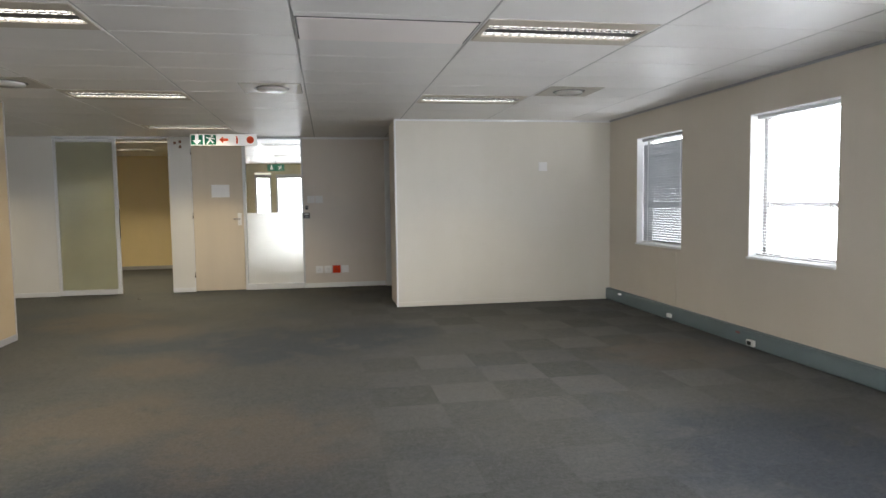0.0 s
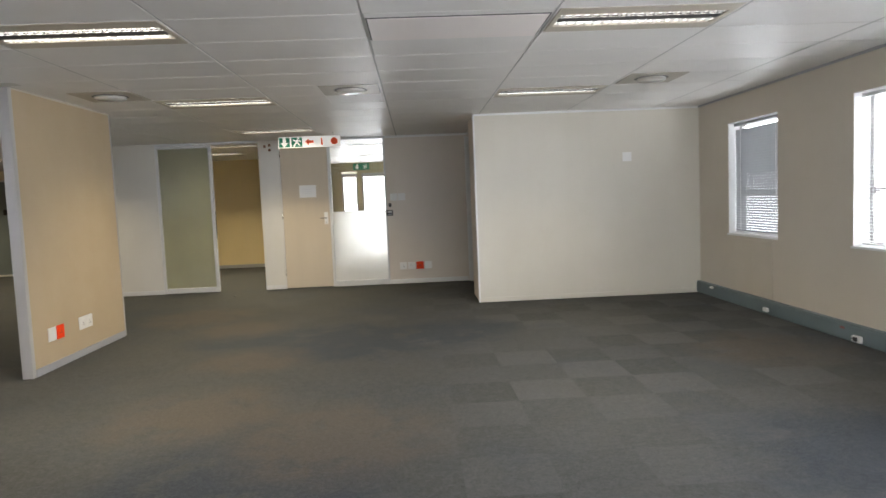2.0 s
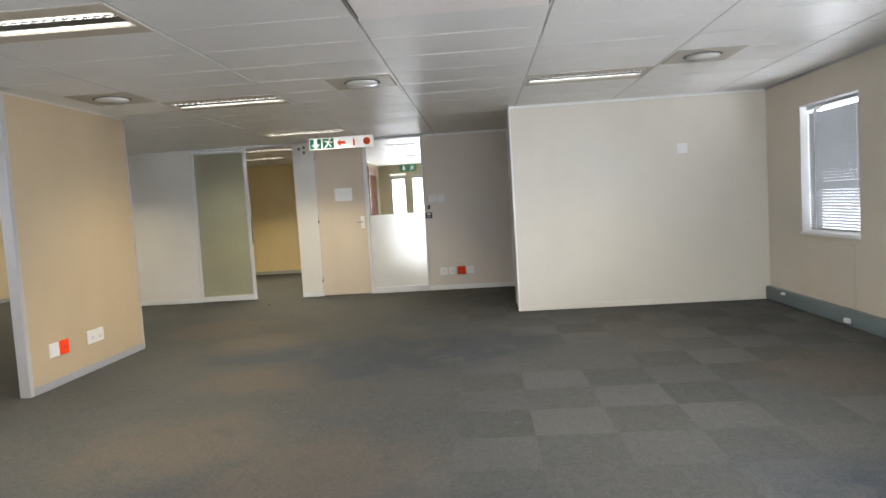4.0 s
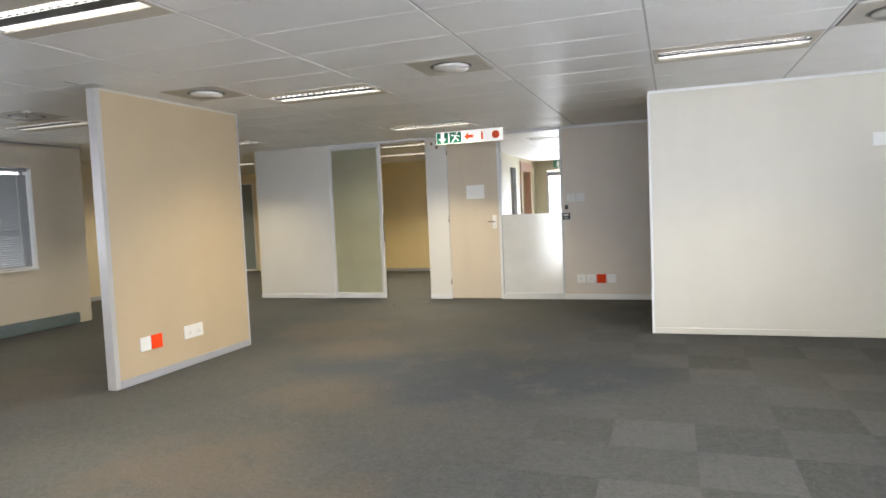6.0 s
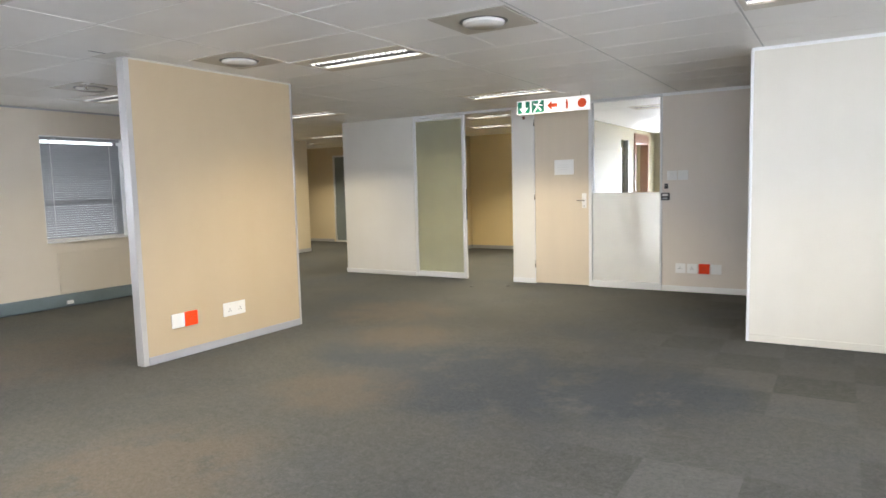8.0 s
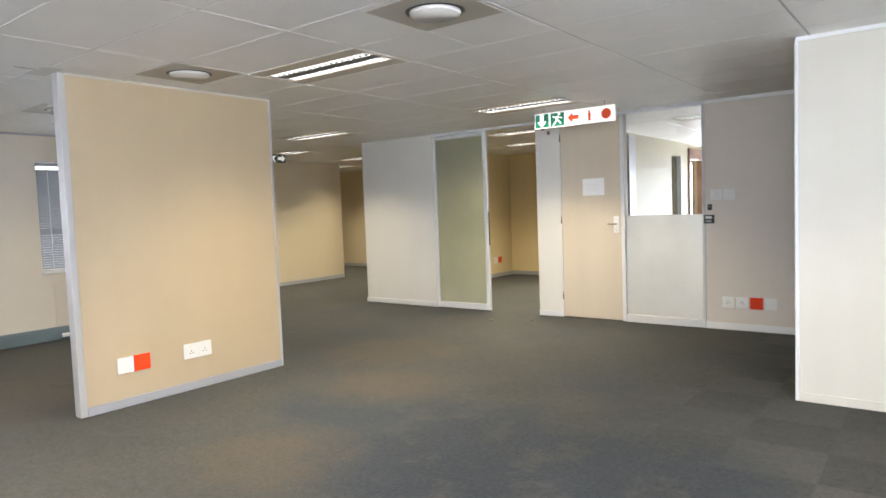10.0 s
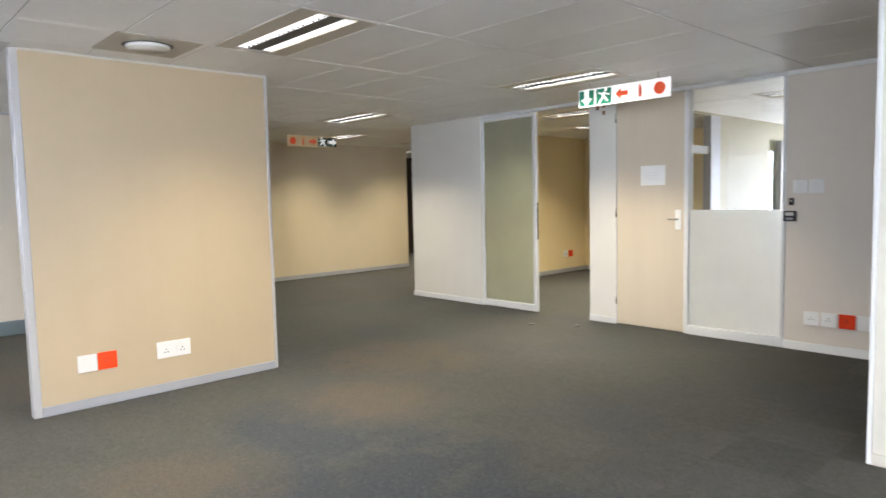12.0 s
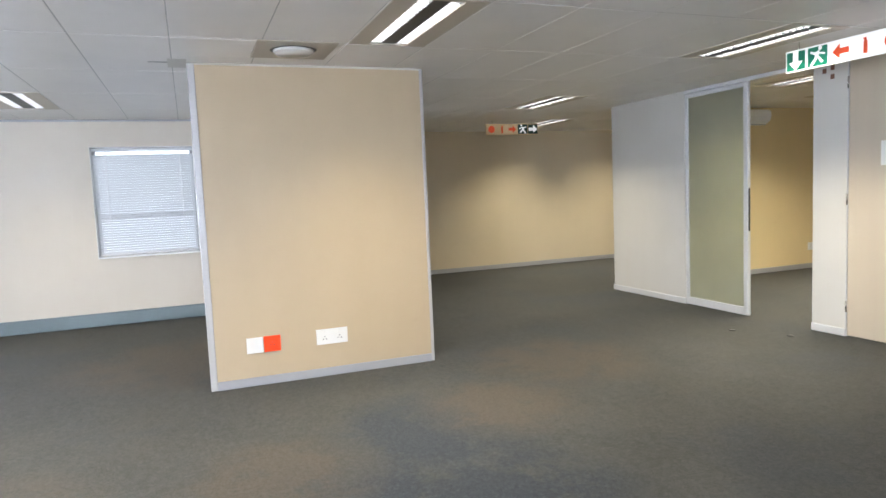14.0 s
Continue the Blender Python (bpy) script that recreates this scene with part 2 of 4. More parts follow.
CONCRETE = surface("pale_paving", (0.33, 0.31, 0.28), 0.85, vary=0.12)
PLASTER = surface("outside_plaster", (0.5, 0.46, 0.4), 0.8, vary=0.08)
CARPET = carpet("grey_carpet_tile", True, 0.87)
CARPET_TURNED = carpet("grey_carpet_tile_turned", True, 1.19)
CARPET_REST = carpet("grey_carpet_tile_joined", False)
TUBE = glow("fluorescent_tube", (1.0, 0.95, 0.86), TUBE_GLOW)
TUBE_LOW = glow("dim_fluorescent_tube", (1.0, 0.96, 0.9), TUBE_GLOW * 0.4)
CLEAR = glass("clear_glass", (0.97, 0.985, 0.975), 0.0)
GREY_PANE = surface("grey_back_painted_glass", (0.20, 0.235, 0.245), 0.12, vary=0.08, bump=0.0)
LIGHT_TRIM = surface("pale_beige_lacquered_steel", (0.52, 0.465, 0.385), 0.4, vary=0.05)
SMOKED = glass("grey_tinted_glass", (0.42, 0.48, 0.50), 0.02)
FROST = film("frosted_green_glass", (0.62, 0.625, 0.50), 0.66, 0.12, 0.6)
FILM = film("white_sandblast_film", (0.97, 0.96, 0.93), 0.82, 0.25, 0.55)


# ---- builders (all in plan units; U makes them metres) ----
def linked(name, bm, material, smooth=False):
    bmesh.ops.recalc_face_normals(bm, faces=bm.faces)
    for v in bm.verts:
        v.co *= U
    mesh = bpy.data.meshes.new(name)
    bm.to_mesh(mesh)
    bm.free()
    mesh.materials.append(material)
    for p in mesh.polygons:
        p.use_smooth = smooth
    return new(name, mesh)


def part(name, bm, material, parent, label="", smooth=False):
    ob = linked(name, bm, material, smooth)
    ob.parent = parent
    if label:
        ob["label"] = label
    return ob


def thing(name, x, y, z, rz, label, category, group=""):
    ob = new(name)
    ob.empty_display_size = 0.1
    ob.matrix_world = pose(x * U, y * U, z * U, 0, 0, rz)
    return tagged(ob, label, category, group)


def boxes(*spans, bevel=0.0, segments=1):
    """Boxes as (x0, x1, y0, y1, z0, z1), joined in one bmesh."""
    bm = bmesh.new()
    for x0, x1, y0, y1, z0, z1 in spans:
        made = bmesh.ops.create_cube(bm, size=1.0)
        for v in made["verts"]:
            v.co = Vector((x0 + (v.co.x + 0.5) * (x1 - x0), y0 + (v.co.y + 0.5) * (y1 - y0), z0 + (v.co.z + 0.5) * (z1 - z0)))
    if bevel:
        bmesh.ops.bevel(bm, geom=list(bm.edges), offset=bevel, segments=segments, affect="EDGES", profile=0.6)
    return bm


def tube(radius, length, axis="z", n=20, top=None, bevel=0.0):
    """A cylinder or cone from 0 to length along an axis."""
    bm = bmesh.new()
    bmesh.ops.create_cone(bm, cap_ends=True, segments=n, radius1=radius, radius2=radius if top is None else top, depth=length)
    bmesh.ops.translate(bm, verts=bm.verts, vec=(0, 0, length / 2))
    if bevel:
        rim = [e for e in bm.edges if abs(e.verts[0].co.z - e.verts[1].co.z) < 1e-6]
        bmesh.ops.bevel(bm, geom=rim, offset=bevel, segments=2, affect="EDGES")
    if axis == "x":
        bmesh.ops.rotate(bm, verts=bm.verts, matrix=Matrix.Rotation(radians(90), 3, "Y"))
    if axis == "y":
        bmesh.ops.rotate(bm, verts=bm.verts, matrix=Matrix.Rotation(radians(-90), 3, "X"))
    return bm


def moved(bm, x=0.0, y=0.0, z=0.0):
    bmesh.ops.translate(bm, verts=bm.verts, vec=(x, y, z))
    return bm


def pierced(axis, a0, a1, lo, hi, z0, z1, holes):
    """A wall from lo to hi along an axis ('x' or 'y'), a0 to a1 thick, with holes (lo, hi, z0, z1) right through it."""
    cuts = sorted({lo, hi, *(c for h in holes for c in h[:2] if lo < c < hi)})
    levels = sorted({z0, z1, *(c for h in holes for c in h[2:] if z0 < c < z1)})

    def solid(i, k):
        if not (0 <= i < len(cuts) - 1 and 0 <= k < len(levels) - 1):
            return False
        s, z = (cuts[i] + cuts[i + 1]) / 2, (levels[k] + levels[k + 1]) / 2
        return not any(h[0] < s < h[1] and h[2] < z < h[3] for h in holes)

    bm = bmesh.new()

    def quad(*corners):
        bm.faces.new([bm.verts.new((a, s, z) if axis == "y" else (s, a, z)) for a, s, z in corners])

    for i in range(len(cuts) - 1):
        for k in range(len(levels) - 1):
            if not solid(i, k):
                continue
            s0, s1, b0, b1 = cuts[i], cuts[i + 1], levels[k], levels[k + 1]
            quad((a0, s0, b0), (a0, s1, b0), (a0, s1, b1), (a0, s0, b1))
            quad((a1, s0, b0), (a1, s0, b1), (a1, s1, b1), (a1, s1, b0))
            if not solid(i - 1, k):
                quad((a0, s0, b0), (a0, s0, b1), (a1, s0, b1), (a1, s0, b0))
            if not solid(i + 1, k):
                quad((a0, s1, b0), (a1, s1, b0), (a1, s1, b1), (a0, s1, b1))
            if not solid(i, k - 1):
                quad((a0, s0, b0), (a1, s0, b0), (a1, s1, b0), (a0, s1, b0))
            if not solid(i, k + 1):
                quad((a0, s0, b1), (a0, s1, b1), (a1, s1, b1), (a1, s0, b1))
    bmesh.ops.remove_doubles(bm, verts=bm.verts, dist=1e-5)
    return bm


def outline(points, y0, y1):
    """A flat shape drawn in x and z, from y0 to y1 thick."""
    bm = bmesh.new()
    front = [bm.verts.new((x, y0, z)) for x, z in points]
    back = [bm.verts.new((x, y1, z)) for x, z in points]
    bm.faces.new(front), bm.faces.new(list(reversed(back)))
    for i in range(len(points)):
        j = (i + 1) % len(points)
        bm.faces.new((front[i], back[i], back[j], front[j]))
    return bm


def disc(cx, cz, r, n=24):
    return [(cx + r * math.cos(2 * math.pi * i / n), cz + r * math.sin(2 * math.pi * i / n)) for i in range(n)]


def structure(name, bm, material, label, category):
    return tagged(linked(name, bm, material), label, category, kind="structure")


# ---- the shell ----
TOP = 2.49
structure("ground", boxes((-300, 300, -300, 300, -0.4, -0.3)), CONCRETE, "pale paved ground outside the office building", "ground")
structure("roof", boxes((-13.2, 4.4, -3.1, 19.0, 2.82, 3.0)), PLASTER, "flat plastered roof slab over the office", "roof")
floor = structure("floor", boxes((-12.75, 4.0, -2.75, 18.5, -0.3, -0.012)), BACKING, "concrete office floor under grey carpet tiles", "floor")

structure("floor_lobby", boxes((-2.35, 0.85, 11.32, 18.3, -0.012, 0.006)), CONCRETE, "pale stone lobby floor", "floor")
RIGHT_WINDOWS = [(0.01, 1.11), (2.31, 3.41), (4.61, 5.705), (6.895, 7.98)]
LEFT_WINDOWS = [(0.06, 1.22), (2.38, 3.54), (4.70, 5.86), (7.02, 8.12)]
SOUTH_WINDOWS = [(-0.9, 0.25), (0.75, 1.9), (2.4, 3.55)]
SILL, LINTEL = 0.82, 2.165
structure("wall_east", pierced("y", 3.75, 4.0, -2.5, 18.5, -0.012, 2.82, [(a, b, SILL, LINTEL) for a, b in RIGHT_WINDOWS]), BEIGE, "beige painted outside wall with a row of deep windows", "wall")
structure("wall_west", pierced("y", -7.3, -7.05, -2.5, 8.9, -0.012, 2.82, [(a, b, SILL, LINTEL) for a, b in LEFT_WINDOWS]), BEIGE, "beige painted outside wall with blinds in its windows", "wall")
structure("wall_south", pierced("x", -2.75, -2.5, -7.3, 4.0, -0.012, 2.82, [(a, b, SILL, LINTEL) for a, b in SOUTH_WINDOWS]), BEIGE, "beige painted outside wall closing the office", "wall")
structure("wall_return", boxes((-9.2, -7.3, 8.65, 8.9, -0.012, 2.82)), BEIGE, "beige wall where the passage widens", "wall")
structure("wall_passage", boxes((-9.2, -8.95, 8.9, 13.8, -0.012, 2.82)), CREAM, "cream passage wall lit in scallops from above", "wall")
structure("wall_passage_back", boxes((-12.75, -9.2, 13.55, 13.8, -0.012, 2.82)), CREAM, "cream wall of the passage end", "wall")
structure("wall_passage_end", boxes((-12.75, -12.5, 13.8, 16.2, -0.012, 2.82)), CREAM, "plain cream end wall of the passage", "wall")
structure("wall_passage_north", pierced("x", 16.0, 16.2, -12.5, -5.8, -0.012, 2.82, [(-10.1, -9.2, -0.012, 2.27), (-11.75, -11.3, -0.012, 2.49)]), CREAM, "cream wall with a glazed door at the passage end", "wall")
structure("wall_office_west", boxes((-5.8, -5.67, 11.3, 16.2, -0.012, 2.82)), OCHRE, "warm ochre side wall of the small office", "wall")
structure("wall_office_north", boxes((-5.67, -2.55, 15.5, 15.7, -0.012, 2.82)), OCHRE, "warm ochre back wall of the small office", "wall")
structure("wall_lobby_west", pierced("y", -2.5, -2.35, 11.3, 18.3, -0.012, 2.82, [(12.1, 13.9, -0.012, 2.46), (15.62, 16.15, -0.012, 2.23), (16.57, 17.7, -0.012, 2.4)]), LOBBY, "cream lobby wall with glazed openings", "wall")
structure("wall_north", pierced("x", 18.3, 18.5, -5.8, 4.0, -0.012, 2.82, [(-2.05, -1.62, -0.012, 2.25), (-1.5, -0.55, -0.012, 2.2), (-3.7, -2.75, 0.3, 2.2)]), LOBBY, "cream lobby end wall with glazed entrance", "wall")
structure("wall_side_room", boxes((-5.8, -5.67, 16.2, 18.3, -0.012, 2.82)), CREAM, "plain wall of the room beside the lobby", "wall")
structure("wall_white", boxes((0.74, 3.75, 8.79, 8.9, -0.012, 2.82)), STONE, "stone-white painted wall with one blank plate", "wall")
structure("wall_white_return", boxes((0.74, 3.75, 8.9, 9.6, -0.012, 2.82)), TAUPE, "taupe return of the stone-white wall", "wall")
structure("wall_grey", boxes((-0.54, 3.75, 11.2, 11.3, -0.012, 2.82)), TAUPE, "taupe-grey partition wall with switches and sockets", "wall")
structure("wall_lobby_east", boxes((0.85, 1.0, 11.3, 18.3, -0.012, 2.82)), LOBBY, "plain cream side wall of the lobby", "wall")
structure("wall_panel", boxes((-5.72, -4.32, 11.2, 11.3, -0.012, 2.82)), OFFWHITE, "off-white partition panel beside the frosted sliding leaf", "wall")
structure("wall_jamb", boxes((-2.63, -2.29, 11.2, 11.3, -0.012, 2.82)), OFFWHITE, "off-white panel between the opening and the door", "wall")
structure("wall_head", boxes((-4.32, -2.63, 11.22, 11.28, TOP, 2.82), (-2.29, -0.54, 11.22, 11.28, TOP, 2.82)), OFFWHITE, "closing board above the glazed partition", "wall")

# trims
structure("trim_head", boxes((-4.32, -2.63, 11.19, 11.31, 2.452, TOP), (-2.29, -0.54, 11.19, 11.31, 2.452, TOP), bevel=0.004), ALU_WHITE, "white aluminium head track of the glazed partition", "trim")
structure("trim_white_wall", boxes((0.735, 3.75, 8.778, 8.79, 2.465, TOP)), WHITE, "thin white ceiling trim on the stone-white wall", "trim")
structure("trim_grey_wall", boxes((-0.54, 3.75, 11.186, 11.2, 2.455, TOP)), WHITE, "thin white ceiling trim on the taupe wall", "trim")
structure("trim_corner", boxes((0.728, 0.752, 8.776, 8.80, 0.0, 2.465), bevel=0.004), WHITE, "white corner bead of the stone-white wall", "trim")
structure("baseboard_white_wall", boxes((0.752, 3.69, 8.778, 8.79, 0.0, 0.062), bevel=0.003), STONE, "low painted skirting of the stone-white wall", "baseboard")
structure("baseboard_grey_wall", boxes((-0.54, 0.79, 11.186, 11.2, 0.0, 0.075), bevel=0.003), WHITE, "white skirting of the taupe wall", "baseboard")
structure("baseboard_panel", boxes((-5.73, -4.32, 11.186, 11.2, 0.0, 0.07), bevel=0.003), ALU_WHITE, "white skirting of the off-white panel", "baseboard")
structure("baseboard_jamb", boxes((-2.63, -2.29, 11.186, 11.2, 0.0, 0.07), bevel=0.003), ALU_WHITE, "white skirting of the jamb panel", "baseboard")
structure("baseboard_passage", boxes((-8.95, -8.935, 8.9, 13.8, 0.0, 0.075), bevel=0.003), SKIRT, "grey skirting of the passage wall", "baseboard")
structure("baseboard_office", boxes((-5.67, -5.655, 11.3, 15.5, 0.0, 0.075), (-5.655, -2.55, 15.485, 15.5, 0.0, 0.075), bevel=0.003), SKIRT, "grey skirting of the small office", "baseboard")
structure("baseboard_passage_north", boxes((-11.3, -10.14, 15.985, 16.0, 0.0, 0.075), bevel=0.003), SKIRT, "grey skirting at the passage end", "baseboard")

# free-standing partition with aluminium end posts
partition = structure("wall_partition", boxes((-3.50, -3.425, 5.87, 7.632, 0.0, 2.475)), PARTITION, "tan vinyl-faced partition standing free in the office", "wall")
part("end_post", boxes((-3.512, -3.418, 5.82, 5.87, 0.0, 2.485), bevel=0.006, segments=2), ALU, partition, "pale grey aluminium end post")
part("end_trim", boxes((-3.508, -3.42, 7.632, 7.66, 0.0, 2.485), bevel=0.005, segments=2), ALU, partition, "pale grey aluminium end trim")
part("skirting", boxes((-3.51, -3.5, 5.87, 7.632, 0.0, 0.068), (-3.425, -3.413, 5.87, 7.632, 0.0, 0.068), bevel=0.003), PART_SKIRT, partition, "blue-grey skirting")
part("head_track", boxes((-3.505, -3.42, 5.87, 7.632, 2.475, TOP)), TRIM_BEIGE, partition, "beige head track")

# ---- ceiling: tiles lying in a tee-bar grid, one mesh ----
PX, PY, X0, Y0 = 1.155, 0.56, -1.49, 6.84
LIGHTS = [(-2.068, 4.32), (1.398, 4.32), (-2.068, 7.12), (1.398, 7.12), (-2.068, 9.92), (-5.533, 4.32), (-5.533, 7.12), (-5.35, 9.94), (-7.68, 11.26), (-7.68, 13.25), (-9.9, 14.6), (-3.33, 12.06), (-4.08, 13.72), (-0.75, 12.62), (-0.75, 15.4)]
DIFFUSERS = [(-2.89, 6.52), (-0.645, 6.6), (2.28, 6.52), (-5.1, 6.56)]
BLANK = (0.242, 4.40)


def ceiling_mesh():
    bm = bmesh.new()
    half, thin = 0.0065, 0.003
    clear = [(x - 0.56, x + 0.56, y - 0.27, y + 0.27) for x, y in LIGHTS] + [(x - 0.28, x + 0.28, y - 0.27, y + 0.27) for x, y in DIFFUSERS] + [(BLANK[0] - 0.565, BLANK[0] + 0.565, BLANK[1] - 0.27, BLANK[1] + 0.27)]

    def slab(x0, x1, y0, y1, z, drop):
        """A shallow tray seen from below, its edge turned up."""
        e = 0.002
        low = [bm.verts.new(p) for p in ((x0 + e, y0 + e, z), (x1 - e, y0 + e, z), (x1 - e, y1 - e, z), (x0 + e, y1 - e, z))]
        up = [bm.verts.new(p) for p in ((x0, y0, z + drop), (x1, y0, z + drop), (x1, y1, z + drop), (x0, y1, z + drop))]
        bm.faces.new(low)
        for i in range(4):
            bm.faces.new((low[i], up[i], up[(i + 1) % 4], low[(i + 1) % 4]))

    for i in range(-10, 5):
        for j in range(-17, 21):
            x0, x1, y0, y1 = X0 + i * PX + half, X0 + (i + 1) * PX - half, Y0 + j * PY + thin, Y0 + (j + 1) * PY - thin
            pieces = [(max(x0, -12.5), min(x1, 3.75), max(y0, -2.5), min(y1, 18.3))]
            for c in clear:
                rest = []
                for a0, a1, b0, b1 in pieces:
                    if c[1] <= a0 or c[0] >= a1 or c[3] <= b0 or c[2] >= b1:
                        rest.append((a0, a1, b0, b1))
                        continue
                    rest += [(a0, c[0], b0, b1), (c[1], a1, b0, b1), (max(a0, c[0]), min(a1, c[1]), b0, c[2]), (max(a0, c[0]), min(a1, c[1]), c[3], b1)]
                pieces = [p for p in rest if p[1] - p[0] > 0.006 and p[3] - p[2] > 0.006]
            for p in pieces:
                slab(*p, TOP + random.uniform(-0.0002, 0.0002), 0.003)
    return bm


def tee_bars():
    bm = bmesh.new()

    def strip(x0, x1, y0, y1, z):
        bm.faces.new([bm.verts.new(p) for p in ((x0, y0, z), (x1, y0, z), (x1, y1, z), (x0, y1, z))])

    for i in range(-10, 5):
        x = X0 + i * PX
        strip(x - 0.017, x + 0.017, -2.5, 18.3, TOP + 0.0027)
    for j in range(-17, 21):
        y = Y0 + j * PY
        strip(-12.5, 3.75, y - 0.017, y + 0.017, TOP + 0.0023)
    return bm


ceiling = structure("ceiling", ceiling_mesh(), TILE, "suspended ceiling of pale mineral tiles in a tee-bar grid", "ceiling")
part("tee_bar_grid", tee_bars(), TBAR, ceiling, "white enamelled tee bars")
part("void_board", boxes((-12.5, 3.75, -2.5, 18.3, 2.70, 2.75)), BACKING, ceiling)
structure("trim_shadow_line", boxes((3.735, 3.75, -2.5, 8.778, 2.468, TOP), (-7.05, -7.035, -2.5, 8.9, 2.468, TOP)), SKIRT, "grey shadow-line angle between wall and ceiling", "trim")


# ---- ceiling fixtures ----
def make_light(tube_material, power, how):
    """Recessed fitting: steel tray, two louvred slots with a tube in each, dark strip between."""
    ob = thing("ceiling_light", 0, 0, TOP, 0, "recessed %s fluorescent ceiling light with two louvred slots" % how, "ceiling light", "recessed lights")
    slots = [(-0.135, -0.052), (0.052, 0.135)]
    tray = bmesh.new()
    levels = [-0.268, -0.135, -0.052, 0.052, 0.135, 0.268]
    ends = [-0.556, -0.525, 0.525, 0.556]
    for a in range(3):
        for b in range(5):
            if a == 1 and b in (1, 2, 3):
                continue
            tray.faces.new([tray.verts.new((x, y, -0.003)) for x, y in ((ends[a], levels[b]), (ends[a + 1], levels[b]), (ends[a + 1], levels[b + 1]), (ends[a], levels[b + 1]))])
    bmesh.ops.remove_doubles(tray, verts=tray.verts, dist=1e-5)
    made = bmesh.ops.extrude_face_region(tray, geom=list(tray.faces))
    bmesh.ops.translate(tray, verts=[v for v in made["geom"] if isinstance(v, bmesh.types.BMVert)], vec=(0, 0, 0.012))
    part("tray", tray, LIGHT_TRIM, ob, "pale beige lacquered steel tray")
    part("centre_panel", boxes((-0.525, 0.525, -0.052, 0.052, 0.004, 0.012)), LOUVRE_DARK, ob, "dark perforated centre strip")
    for y0, y1 in slots:
        mid = (y0 + y1) / 2
        channel = bmesh.new()
        profile = [(y0, 0.0), (y0 - 0.004, 0.03), (mid - 0.02, 0.062), (mid + 0.02, 0.062), (y1 + 0.004, 0.03), (y1, 0.0)]
        rows = [[channel.verts.new((x, y, z)) for y, z in profile] for x in (-0.525, 0.525)]
        for i in range(5):
            channel.faces.new((rows[0][i], rows[1][i], rows[1][i + 1], rows[0][i + 1]))
        channel.faces.new(rows[0]), channel.faces.new(list(reversed(rows[1])))
        reflector = part("reflector", channel, REFLECTOR, ob, "bright curved reflector")
        part("tube", moved(tube(0.0125, 1.03, "x", 12), -0.515, mid, 0.038), tube_material, reflector, "fluorescent tube", True)
        tagged(part("louvre", boxes(*[(x - 0.004, x + 0.004, y0, y1, 0.001, 0.03) for x in [-0.493 + 0.058 * k for k in range(18)]]), WHITE, reflector, "white cross louvre blades"), kind="stuff")
        lamp("tube_lamp", 0, mid, 0.0, 1.03, 0.075, power, (0, 0, 0), WARM, 116.0, ob)
    return ob


def share(x, y):
    """How strongly a fitting burns: full inside, lower by the windows on both sides, lowest in the bright lobby."""
    return 0.45 if x > 0 or x < -5 and y < 8 else 0.7 if x < -5 else 0.3 if x > -2.3 and y > 11.3 else 1.0


for burning, tubes, how in ((1.0, TUBE, "brightly lit"), (0.7, TUBE, "evenly lit"), (0.45, TUBE_LOW, "dimly lit"), (0.3, TUBE_LOW, "dimly lit")):
    spots = [p for p in LIGHTS if share(*p) == burning]
    light = make_light(tubes, TUBE_POWER * burning, how)
    light.matrix_world = pose(spots[0][0] * U, spots[0][1] * U, TOP * U)
    for x, y in spots[1:]:
        copy_thing(light, pose(x * U, y * U, TOP * U))


def make_diffuser():
    """Square plate with a round adjustable disc hanging below its throat."""
    ob = thing("air_diffuser", 0, 0, TOP, 0, "beige square air diffuser with a round white disc", "air vent", "air diffusers")
    plate = bmesh.new()
    inner, outer = [], []
    n = 40
    for i in range(n):
        a = 2 * math.pi * i / n
        c, s = math.cos(a), math.sin(a)
        k = 0.272 / max(abs(c), abs(s))
        inner.append(plate.verts.new((0.165 * c, 0.165 * s, -0.004)))
        outer.append(plate.verts.new((k * c, min(max(k * s, -0.266), 0.266), -0.004)))
    for i in range(n):
        plate.faces.new((inner[i], outer[i], outer[(i + 1) % n], inner[(i + 1) % n]))
    rim = [plate.verts.new((v.co.x, v.co.y, 0.006)) for v in outer]
    throat = [plate.verts.new((v.co.x * 0.85, v.co.y * 0.85, 0.05)) for v in inner]
    for i in range(n):
        plate.faces.new((outer[i], rim[i], rim[(i + 1) % n], outer[(i + 1) % n]))
        plate.faces.new((inner[i], throat[i], throat[(i + 1) % n], inner[(i + 1) % n]))
    # A flat black disc paints the shadow gap around the hanging disc.
    part("throat", moved(tube(0.16, 0.004, "z", 32), 0, 0, 0.0), DARK, ob, "black disc standing in for throat shade")
    part("plate", plate, TRIM_BEIGE, ob, "beige steel plate")
    part("disc", moved(tube(0.128, 0.026, "z", 48, 0.146, 0.007), 0, 0, -0.03), DISC, ob, "glossy white round disc", True)
    part("spindle", moved(tube(0.012, 0.03, "z", 12), 0, 0, -0.02), DARK, ob)
    return ob


diffuser = make_diffuser()
diffuser.matrix_world = pose(DIFFUSERS[0][0] * U, DIFFUSERS[0][1] * U, TOP * U)
for x, y in DIFFUSERS[1:]:
    copy_thing(diffuser, pose(x * U, y * U, TOP * U))

blank = thing("ceiling_access_panel", BLANK[0], BLANK[1], TOP, 0, "blank pinkish-white steel panel with a dark edge in the ceiling", "ceiling panel")
part("frame", pierced("x", -0.268, 0.268, -0.56, 0.56, -0.002, 0.008, []), DARK, blank, "dark edge frame")
part("leaf", boxes((-0.55, 0.55, -0.26, 0.26, -0.008, -0.003), bevel=0.002), PANEL, blank, "pinkish-white leaf")

